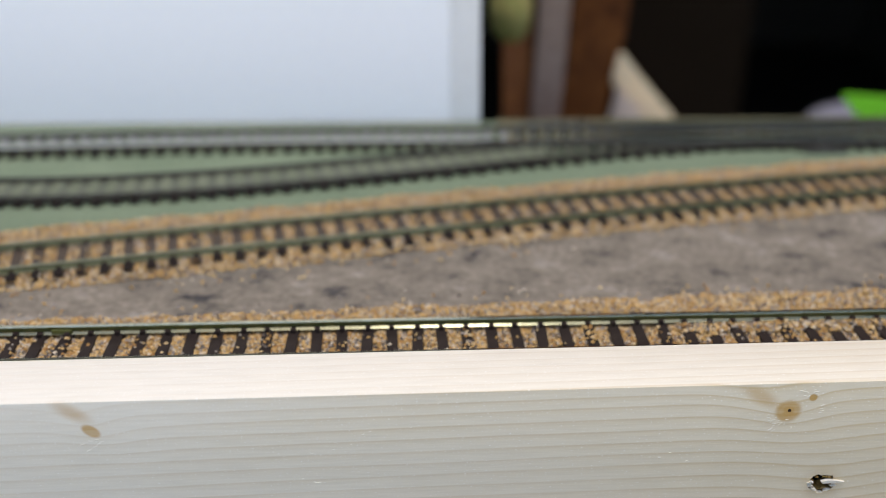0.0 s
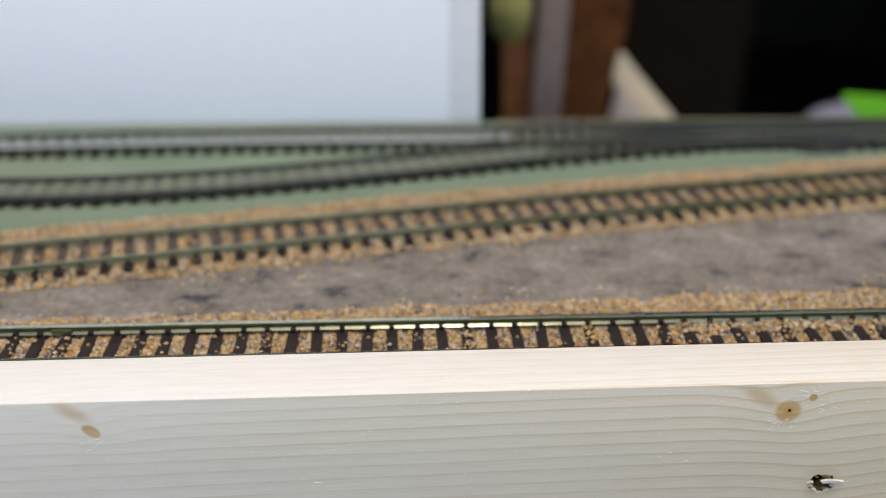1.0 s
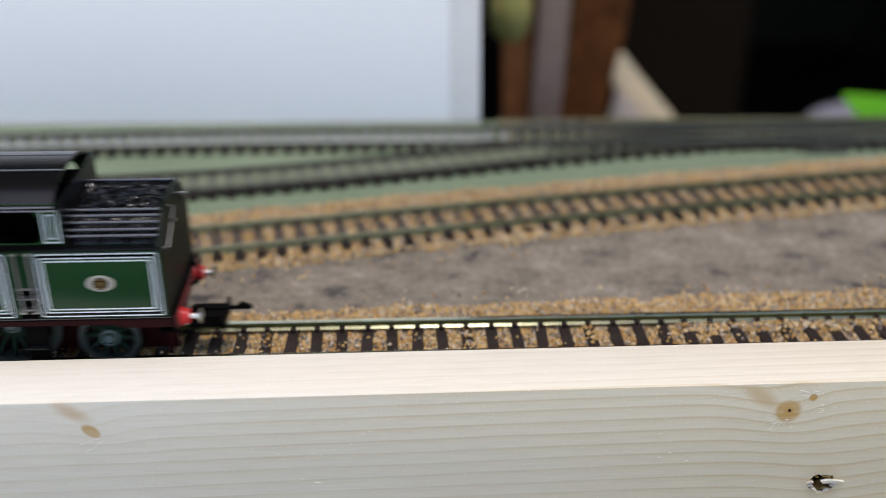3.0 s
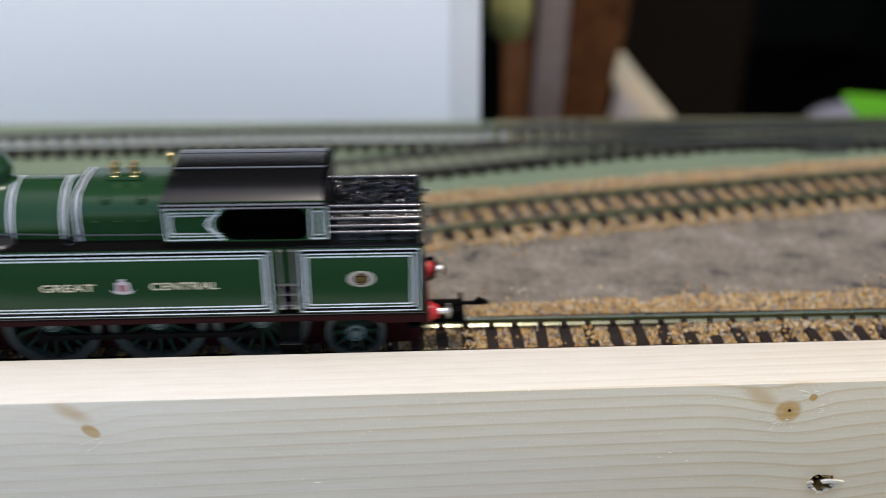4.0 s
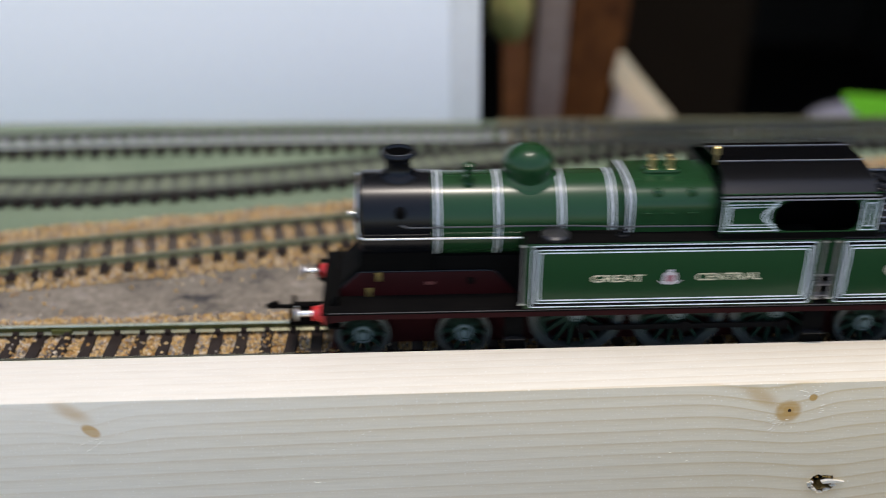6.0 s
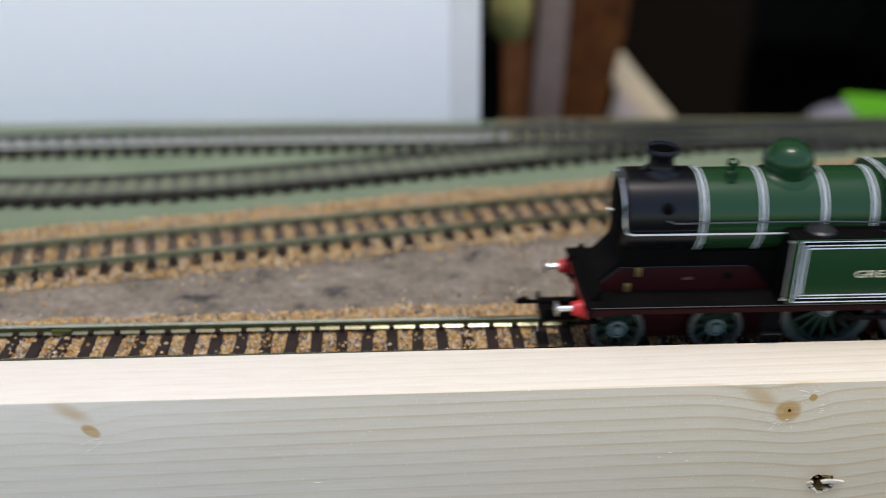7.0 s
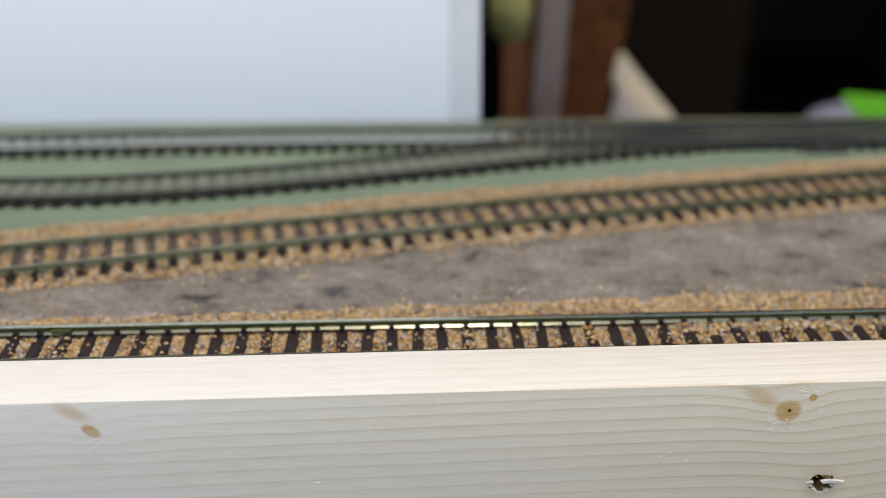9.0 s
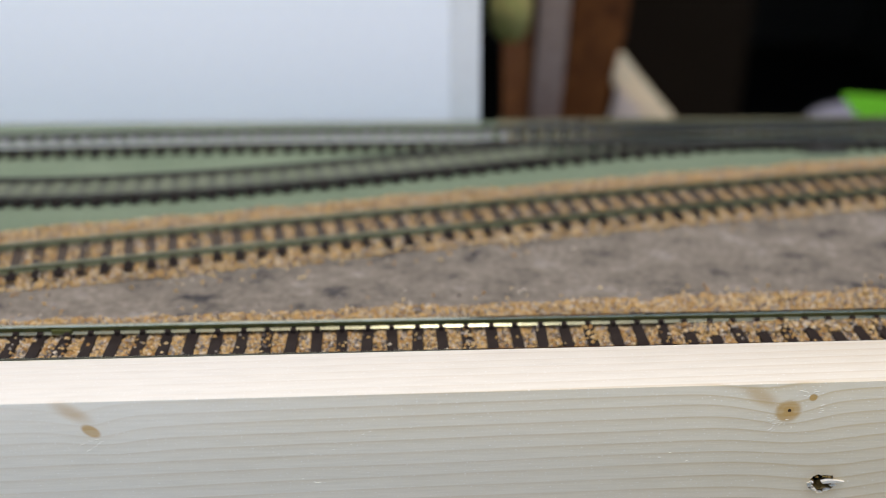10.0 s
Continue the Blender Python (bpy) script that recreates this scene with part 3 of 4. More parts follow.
grid_sheet("rear_sheen", lambda x: track4_y(x) - 4.0, lambda x: track4_y(x) + 1.5, -300, 40, 4, lambda x, y: -2.75 + wob(x, y, 5, 0.12), GREY_SHEEN, "pale grey strip imitating the blurred shine of the rear rails")
DARK_SCATTER = ground_material("dark_scatter", [(0.3, (0.105, 0.098, 0.052)), (0.7, (0.160, 0.148, 0.086))], 60, 1300, 0.0003)
grid_sheet("infill_turnout", lambda x: track4_y(x) - 7.2, lambda x: track4_y(x) + 7.2, 44, 330, 4, lambda x, y: -2.75 + wob(x, y, 5, 0.12), DARK_SCATTER, "dark olive scatter between the rails by the turnout")


def track5_y(x):
    return 154.3 + 0.045 * max(0.0, x - 10) - 9e-5 * max(0.0, x - 10) ** 2


railway_track(track5_y, 58.0, 50, 330, "short track leaving the turnout at the back edge", RAIL_OLD, OLIVE_HEAD, OLIVE_FOOT, OLIVE_SLEEPER, 6.13, 0.75)
grid_sheet("infill_back", lambda x: track4_y(x) + 9.5, lambda x: 177.8, 44, 330, 4, lambda x, y: -3.3 + wob(x, y, 5, 0.12), DARK_SCATTER, "dark olive scatter along the back edge")


def rail_joiner():
    j = part("rail_joiner", shape(box, -92, -86.5, 7.2, 9.3, -3.0, -1.3, 0.2), RAIL_SIDE)
    tagged(j, "small metal rail joiner clasping the front track rail", "rail joiner")


rail_joiner()
DULL_PLASTIC = mat("dull_plastic", (0.035, 0.034, 0.03), 0.6, alt=(0.06, 0.058, 0.05))


def turnout_parts():
    top = tagged(new("turnout_motor"), "black turnout tie bar and motor cover beside the rear tracks", "turnout")
    part("cover", shape(box, 163, 180, 138.5, 141, -4.5, -3.0, 0.3), DULL_PLASTIC, top)
    part("tie_bar", shape(box, 170, 173, 140, 158, -3.4, -2.6, 0.1), DULL_PLASTIC, top)
    box2 = tagged(part("point_lever_box", shape(box, 55, 84, 169, 174, -4.5, -2.6, 0.4), DULL_PLASTIC), "small black plastic box by the rear track", "box")


turnout_parts()


# ---- backboard and what stands behind the layout
def backboard():
    ob = part("backboard", shape(box, -520, 25, 0, 4.5, -5.2, 134, 0.4), WHITE_BOARD)
    tagged(ob, "plain white board standing behind the layout", "board")
    part("edge_strip", shape(box, 25, 37.7, -0.3, 4.8, -5.2, 134, 0.5), BOARD_EDGE, ob, "slightly creamier edge strip")
    ob.matrix_basis = pose(0, 180.5 * MM, 0, -16, 0, 0)


backboard()


def timber(name, pts, depth0, depth1, material, label, category="post"):
    return tagged(part(name, shape(prism, pts, depth0, depth1, 1.0), material), label, category)


FLOOR_Z = -760
timber("post", [(61.5, FLOOR_Z), (77, FLOOR_Z), (76.4, -45), (74.8, 18), (74, 560), (58.3, 560), (59.5, 0), (61.3, -45)], 300, 309, STAINED, "dark-stained square timber post")
timber("post", [(77, FLOOR_Z), (88, FLOOR_Z), (90.6, -43), (92.9, 20), (100, 560), (70, 560), (77.1, 20), (75.6, -43)], 292, 298, GREYED, "weathered grey timber post", "post")
timber("post", [(92, FLOOR_Z), (110, FLOOR_Z), (117.1, -47), (118.7, -21), (124.4, -3), (125.4, 18), (160, 560), (104, 560), (95.7, 18), (94.2, -21), (91.5, -47)], 300, 348, STAINED_DARK, "dark-stained leaning timber post")
brace = timber("brace", [(132.2, -38.5), (135.6, -27.0), (139.4, -30.5), (175.6, -71.0), (790, FLOOR_Z), (736, FLOOR_Z), (151.8, -70.8), (133.8, -47.4)], 356, 372, PALE, "pale new pine brace at a slant")
# it leans back, foot towards the layout
for v in brace.data.vertices:
    v.co.y += 0.30 * (v.co.z + 45 * MM)
timber("shelf_board", [(120, FLOOR_Z), (300, FLOOR_Z), (162, -73), (140, -50), (135.3, -45.4), (130.5, -67.7)], 350.5, 354.5, GREY_PAINT, "grey board behind the brace", "board")


def round_lump():
    ob = part("felt_ball", shape(lathe, [(0.1, -14), (5, -12.8), (8.8, -8.5), (10.6, 0), (10.4, 7), (8, 14), (0.1, 18)], (60.6, 280.5, 15)), TENNIS)
    tagged(ob, "yellow-green felt ball on the post", "ball")


round_lump()


def corner_clutter():
    c = part("neon_card", shape(prism, [(247.5, -33.5), (340, -40.5), (340, -79), (279, -79), (263.4, -51.4), (254.7, -43.1)], 299, 300), NEON)
    tagged(c, "bright neon green card", "card")
    bm = bmesh.new()
    lathe(bm, [(32, -12), (31.5, 0), (27, 6), (17, 11.0), (7, 13), (0.5, 13.6)], (276, 335, -67), "z", 24)
    g = part("grey_bag", bm, GREY_CLOTH)
    tagged(g, "rounded grey cloth bag", "bag")


corner_clutter()


def surroundings():
    tagged(part("bench", shape(box, -700, 700, -60, 190, -92, -64.2), PLY), "plain plywood bench under the layout", "bench", kind="structure")
    for x in (-640, 640):
        for y in (-30, 150):
            tagged(part("bench_leg", shape(box, x - 30, x + 30, y - 25, y + 25, FLOOR_Z, -92), PLY), "plain plywood bench leg", "bench", kind="structure")
    # added block, walls and roof close the shed; near-black paints its inner shade
    tagged(part("shelf_block", shape(box, 215, 430, 294, 385, FLOOR_Z, -79.1), DARK), "plain block in near-black shade colour behind the layout", "block", kind="structure")
    tagged(part("floor", shape(box, -2500, 2500, -3000, 3060, FLOOR_Z - 60, FLOOR_Z), CONCRETE), "floor in near-black shade colour", "floor", kind="structure")
    tagged(part("wall_back", shape(box, -2500, 2500, 3000, 3060, FLOOR_Z, 700), DARK), "back wall in near-black shade colour", "wall", kind="structure")
    tagged(part("wall_left", shape(box, -1560, -1500, 680, 3000, FLOOR_Z, 700), DARK), "side wall in near-black shade colour", "wall", kind="structure")
    tagged(part("wall_right", shape(box, 1500, 1560, 680, 3000, FLOOR_Z, 700), DARK), "side wall in near-black shade colour", "wall", kind="structure")
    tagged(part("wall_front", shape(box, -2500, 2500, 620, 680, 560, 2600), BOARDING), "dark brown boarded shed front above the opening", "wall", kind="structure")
    tagged(part("ceiling", shape(box, -1560, 1560, 680, 3060, 700, 740), DARK), "shed roof in near-black shade colour", "ceiling", kind="structure")
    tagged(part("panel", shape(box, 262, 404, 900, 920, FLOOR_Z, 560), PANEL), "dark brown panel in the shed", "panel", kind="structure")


BOARDING = mat("shed_boarding", (0.055, 0.035, 0.022), 0.8, alt=(0.03, 0.02, 0.013), big=6, small=60)
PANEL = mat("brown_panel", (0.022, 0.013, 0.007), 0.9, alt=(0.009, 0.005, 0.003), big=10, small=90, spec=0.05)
surroundings()


# ---- the tank engine (its space: x along the track, front at minus x; z from the rail top)
def ring_line(bm, pts, w, y0, y1):
    """A thin closed line along a shape of (x, z) corners, w wide inwards."""
    n = len(pts)
    turn = sum(pts[i - 1][0] * pts[i][1] - pts[i][0] * pts[i - 1][1] for i in range(n))
    side = 1 if turn > 0 else -1
    inner = []
    for i in range(n):
        a, b, c = Vector(pts[i - 1]), Vector(pts[i]), Vector(pts[(i + 1) % n])
        d1, d2 = (b - a).normalized(), (c - b).normalized()
        n1, n2 = Vector((-d1.y, d1.x)) * side, Vector((-d2.y, d2.x)) * side
        m = (n1 + n2).normalized()
        inner.append(b + m * (w / max(0.3, m.dot(n1))))
    for i in range(n):
        j = (i + 1) % n
        prism(bm, [pts[i], pts[j], tuple(inner[j]), tuple(inner[i])], y0, y1)


def rounded(x0, x1, z0, z1, r, k=5):
    out = []
    for cx, cz, a0 in ((x1 - r, z1 - r, 0), (x0 + r, z1 - r, 90), (x0 + r, z0 + r, 180), (x1 - r, z0 + r, 270)):
        for i in range(k + 1):
            a = radians(a0 + 90 * i / k)
            out.append((cx + r * math.cos(a), cz + r * math.sin(a)))
    return out


def lining(parent, x0, x1, z0, z1, y, label="white and black lining"):
    """Black edge band with three fine white lines round a panel whose face is at y."""
    s = -1 if y < 0 else 1
    bm = bmesh.new()
    for o0, w in ((0.14, 0.29), (1.2, 0.29), (2.0, 0.31)):
        ring_line(bm, rounded(x0 + o0, x1 - o0, z0 + o0, z1 - o0, 0.5, 2), w, y, y + 0.07 * s)
    part("lining", bm, WHITE, parent, label, False)
    bm = bmesh.new()
    ring_line(bm, rounded(x0 + 0.02, x1 - 0.02, z0 + 0.02, z1 - 0.02, 0.4, 2), 1.55, y, y + 0.035 * s)
    part("border", bm, BLACK, parent, "black edge band", False)


def lettering(words, x0, x1, z, height, y, parent):
    cu = bpy.data.curves.new("lettering", "FONT")
    cu.body, cu.size, cu.extrude, cu.offset = words, 1.0, 0.02, 0.012
    tmp = new("lettering", cu)
    bpy.context.view_layer.update()
    me = bpy.data.meshes.new_from_object(tmp.evaluated_get(bpy.context.evaluated_depsgraph_get()))
    bpy.data.objects.remove(tmp)
    co = np.empty(len(me.vertices) * 3)
    me.vertices.foreach_get("co", co)
    co = co.reshape(-1, 3)
    lo, hi = co.min(0), co.max(0)
    out = np.empty_like(co)
    out[:, 0] = x0 + (co[:, 0] - lo[0]) / (hi[0] - lo[0]) * (x1 - x0)
    out[:, 1] = y - 0.05 - (co[:, 2] - lo[2]) / (hi[2] - lo[2]) * 0.06
    out[:, 2] = z + (co[:, 1] - lo[1]) / (hi[1] - lo[1]) * height
    me.vertices.foreach_set("co", (out * MM).ravel())
    me.update()
    me.materials.clear()
    me.materials.append(CREAM)
    ob = new("lettering", me)
    ob.parent = parent
    return tagged(ob, "cream transfer lettering")


def wheelset(parent, x, r, spokes, hub, weight):
    """One axle with its two wheels; turns about its own y axis."""
    ax = part("wheelset", shape(lathe, [(1.0, -9), (1.0, 9)], (0, 0, 0), "y", 10), STEEL_DARK, parent)
    ax.matrix_basis = pose(x * MM, 0, r * MM)
    for s in (-1, 1):
        y0, y1 = sorted((s * 7.3, s * 10.4))
        bm = bmesh.new()
        prof = [(r * 0.88, y0), (r * 1.07, y0), (r * 1.07, y0 + 0.7), (r, y0 + 0.9), (r * 0.985, y1), (r * 0.88, y1), (r * 0.88, y0)]
        if s > 0:
            prof = [(q, y0 + y1 - h) for q, h in prof]
        n = 40
        rings = [[bm.verts.new((q * math.cos(2 * math.pi * i / n), h, q * math.sin(2 * math.pi * i / n))) for i in range(n)] for q, h in prof[:-1]]
        for i in range(len(rings)):
            p, q = rings[i], rings[(i + 1) % len(rings)]
            for k in range(n):
                bm.faces.new((p[k], p[(k + 1) % n], q[(k + 1) % n], q[k]))
        part("tyre", bm, TYRE, ax, "grey metal tyre")
        bm = bmesh.new()
        for k in range(spokes):
            a = 2 * math.pi * k / spokes
            c, sn = math.cos(a), math.sin(a)
            w0, w1 = 0.62, 0.42
            q = [(hub * 0.8, -w0), (r * 0.86, -w1), (r * 0.86, w1), (hub * 0.8, w0)]
            prism(bm, [(u * c - v * sn, u * sn + v * c) for u, v in q], s * 8.3, s * 9.6)
        if weight:
            arc = [(r * 0.86 * math.cos(a), r * 0.86 * math.sin(a)) for a in np.linspace(-0.55, 0.55, 9)]
            prism(bm, arc, s * 8.2, s * 9.75)
        lathe(bm, [(hub, 8.2 * s), (hub, 10.0 * s)], (0, 0, 0), "y", 20)
        part("spoke_centre", bm, DARK_GREEN, ax, "green spoked wheel centre", True)
        part("hub_cap", shape(lathe, [(hub * 0.92, 9.9 * s), (hub * 0.86, 10.5 * s), (hub * 0.45, 10.6 * s), (hub * 0.42, 11.1 * s), (0.1, 11.15 * s)], (0, 0, 0), "y", 20), HUB, ax, "grey hub")
        part("hub_groove", shape(lathe, [(hub * 0.68, 10.5 * s), (hub * 0.66, 10.68 * s), (hub * 0.44, 10.69 * s), (hub * 0.43, 10.6 * s)], (0, 0, 0), "y", 20), DARK_GREEN, ax, "dark ring in the hub")
    return ax


DARK_GREEN = mat("wheel_green", (0.008, 0.026, 0.017), 0.45, alt=(0.005, 0.018, 0.012), spec=0.2)
STEEL_DARK = mat("dark_steel", (0.10, 0.10, 0.10), 0.45, metal=0.8)
BAND_Z, BOILER_R = 35.7, 10.55


def seated(profile, x, rings, r, n=40):
    """A turned mounting whose lowest rings follow the curve of the barrel of radius r."""
    bm = shape(lathe, profile, (x, 0, BAND_Z), "z", n)
    bm.verts.ensure_lookup_table()
    for k, lift in enumerate(rings):
        for v in bm.verts[k * n:(k + 1) * n]:
            v.co.z = BAND_Z + math.sqrt(max(0.0, r * r - v.co.y ** 2)) + lift
    return bm


def boiler_parts(top):
    n = 48
    sb = shape(lathe, [(9.6, -41.0), (10.9, -40.3), (10.9, -23.2)], (0, 0, BAND_Z), "x", n)
    smokebox = part("smokebox", sb, BLACK, top, "black smokebox")
    part("smokebox_door", shape(lathe, [(0.2, -42.4), (3, -42.2), (6.4, -41.6), (8.2, -41.05), (8.3, -40.8)], (0, 0, BAND_Z), "x", 36), MATT, smokebox, "domed black smokebox door")
    part("dart", shape(lathe, [(0.3, -43.9), (0.8, -43.7), (0.8, -43.3), (0.4, -43.1), (0.4, -41.6)], (0, 0, BAND_Z), "x", 12), STEEL, smokebox, "bright door handle")
    part("inspection_cover", shape(lathe, [(1.35, -9.0), (1.35, -10.75), (0.9, -11.0), (0.1, -11.0)], (-31.0, 0, 40.2), "y", 16), MATT, smokebox)
    boiler = part("boiler", shape(lathe, [(BOILER_R, -23.2), (BOILER_R, 23.2)], (0, 0, BAND_Z), "x", n), GREEN, top, "glossy green boiler")
    for x in (-21.9, -7.2, 8.2, 20.6):
        for dx, w, m, dr in ((-0.5, 0.34, WHITE, 0.12), (0, 0.66, BLACK, 0.08), (0.5, 0.34, WHITE, 0.12)):
            part("boiler_band", shape(lathe, [(BOILER_R + dr - 0.1, x + dx - w / 2 - 0.02), (BOILER_R + dr, x + dx - w / 2), (BOILER_R + dr, x + dx + w / 2), (BOILER_R + dr - 0.1, x + dx + w / 2 + 0.02)], (0, 0, BAND_Z), "x", n), m, boiler, "white lining ring" if m is WHITE else "black boiler band", True)
    # square-shouldered firebox
    sec = [(-11.4, 24), (11.4, 24)] + [(y, z) for y, z in ((11.9, 32), (12.0, 37.6))]
    for a in range(0, 91, 10):
        sec.append((6.3 + 5.6 * math.cos(radians(a)), 40.4 + 5.6 * math.sin(radians(a))))
    sec += [(3, 46.4), (0, 46.5), (-3, 46.4)]
    for a in range(90, 181, 10):
        sec.append((-6.3 + 5.6 * math.cos(radians(a)), 40.4 + 5.6 * math.sin(radians(a))))
    sec += [(-12.0, 37.6), (-11.9, 32)]
    firebox = part("firebox", shape(loft_x, sec, [23.0, 47.0]), GREEN, top, "green square-topped firebox")
    big = [(y * 1.012, 35 + (z - 35) * 1.012) for y, z in sec]
    part("firebox_band", shape(loft_x, big, [23.7, 24.05]), WHITE, firebox, "white lining ring")
    part("firebox_band", shape(loft_x, [(y * 1.006, 35 + (z - 35) * 1.006) for y, z in sec], [23.4, 25.3]), BLACK, firebox, "black firebox band")
    part("firebox_band", shape(loft_x, big, [24.8, 25.15]), WHITE, firebox, "white lining ring")
    for x in (31.2, 39.5):
        part("washout_plug", shape(lathe, [(1.25, -0.8), (1.25, 0.2), (0.95, 0.7), (0.5, 0.95), (0.1, 1.0)], (x, -9.7, 44.7), "z", 16), GREEN, firebox)
    for x in (28.5, 34, 39.5):
        part("mudhole_cover", shape(box, x - 0.8, x + 0.8, -12.6, -11.8, 39.9, 40.35, 0.12), GREEN, firebox)
    # mountings
    ch = [(5.0, 9.6), (4.45, 10.2), (3.85, 10.8), (3.4, 11.6), (3.15, 12.6), (3.05, 14.0), (3.1, 14.9), (3.4, 15.3), (4.35, 15.6), (4.55, 16.1), (4.35, 16.6), (4.05, 16.9), (3.6, 16.85), (3.2, 16.0), (2.7, 13.0)]
    part("chimney", seated(ch, -31.2, (-0.2, 0.35, 0.8), 10.9), BLACK, top, "black flared chimney")
    # a near-black disc plugs the chimney in place of its shaded hollow
    part("flue_shade", shape(lathe, [(3.3, 15.9), (3.3, 16.25), (0.1, 16.25)], (-31.2, 0, BAND_Z), "z", 24), GLOOM, top, "near-black disc painting the shade in the chimney")
    dm = [(7.5, 8.0), (7.2, 8.5), (6.6, 8.9), (5.95, 9.8), (5.9, 10.8), (6.2, 11.9), (6.35, 12.8), (6.2, 14.0), (5.6, 15.4), (4.7, 16.5), (3.5, 17.35), (1.9, 18.0), (0.1, 18.2)]
    part("dome", seated(dm, 0.8, (-0.2, 0.18, 0.35, 0.7), BOILER_R), GREEN, top, "rounded green steam dome")
    cl = bmesh.new()
    lathe(cl, [(1.9, 8.6), (1.4, 10.2), (0.95, 10.8), (0.95, 12.8), (1.5, 13.1), (1.5, 14.1), (0.8, 14.6)], (-14.2, -3.2, BAND_Z), "z", 16)
    lathe(cl, [(1.1, 0), (1.1, 2.2), (0.5, 2.4)], (-14.2, -5.6, BAND_Z + 11.2), "y", 12)
    part("snifting_valve", cl, GREEN, top, "small green valve on the boiler")
    base = part("valve_base", shape(box, 29.4, 38.4, -2.6, 2.6, 46.2, 47.3, 0.5), GREEN, top)
    for x in (31.6, 36.2):
        for y in (-1.2, 1.2):
            part("safety_valve", shape(lathe, [(0.95, 46.8), (0.95, 47.3), (0.72, 47.5), (0.72, 49.2), (1.0, 49.4), (1.0, 49.9), (0.4, 50.2)], (x, y, 0), "z", 14), BRASS, base, "brass safety valve")
    part("whistle", shape(lathe, [(0.35, 50), (0.35, 52.6), (0.85, 52.8), (0.85, 54.6), (0.3, 55.0)], (46.2, -4.2, -0.7), "z", 12), BRASS, top, "brass whistle")
    for s in (-1, 1):
        y = 11.6 * s
        pts = [(-41.5, 2.6 * s, 45.4), (-41.5, 6.2 * s, 43.9), (-41.5, 8.9 * s, 41.2), (-41.5, 10.4 * s, 38.0), (-41.4, 11.1 * s, 35.8), (-40.8, 11.5 * s, 34.5), (-39.6, y, 34.1), (-10, y, 34.0), (-0.6, y, 33.9)]
        part("handrail", shape(tube, pts, 0.28), STEEL, top, "bright wire handrail")
        part("pipe", shape(tube, [(-31.0, 10.9 * s, 37.4), (-29, 11.4 * s, 36.9), (-4, 11.5 * s, 37.0), (10, 11.5 * s, 36.9), (23, 12.5 * s, 36.9), (45.5, 12.7 * s, 36.8)], 0.24), PIPE_GREY, top, "thin dark grey pipe")
    part("saddle", shape(prism, [(-47.2, 17), (-47.2, 19), (-41.2, 25.5), (-40.8, 31), (-23, 31), (-23, 17)], -8.2, 8.2), MATT, top, "black smokebox saddle")


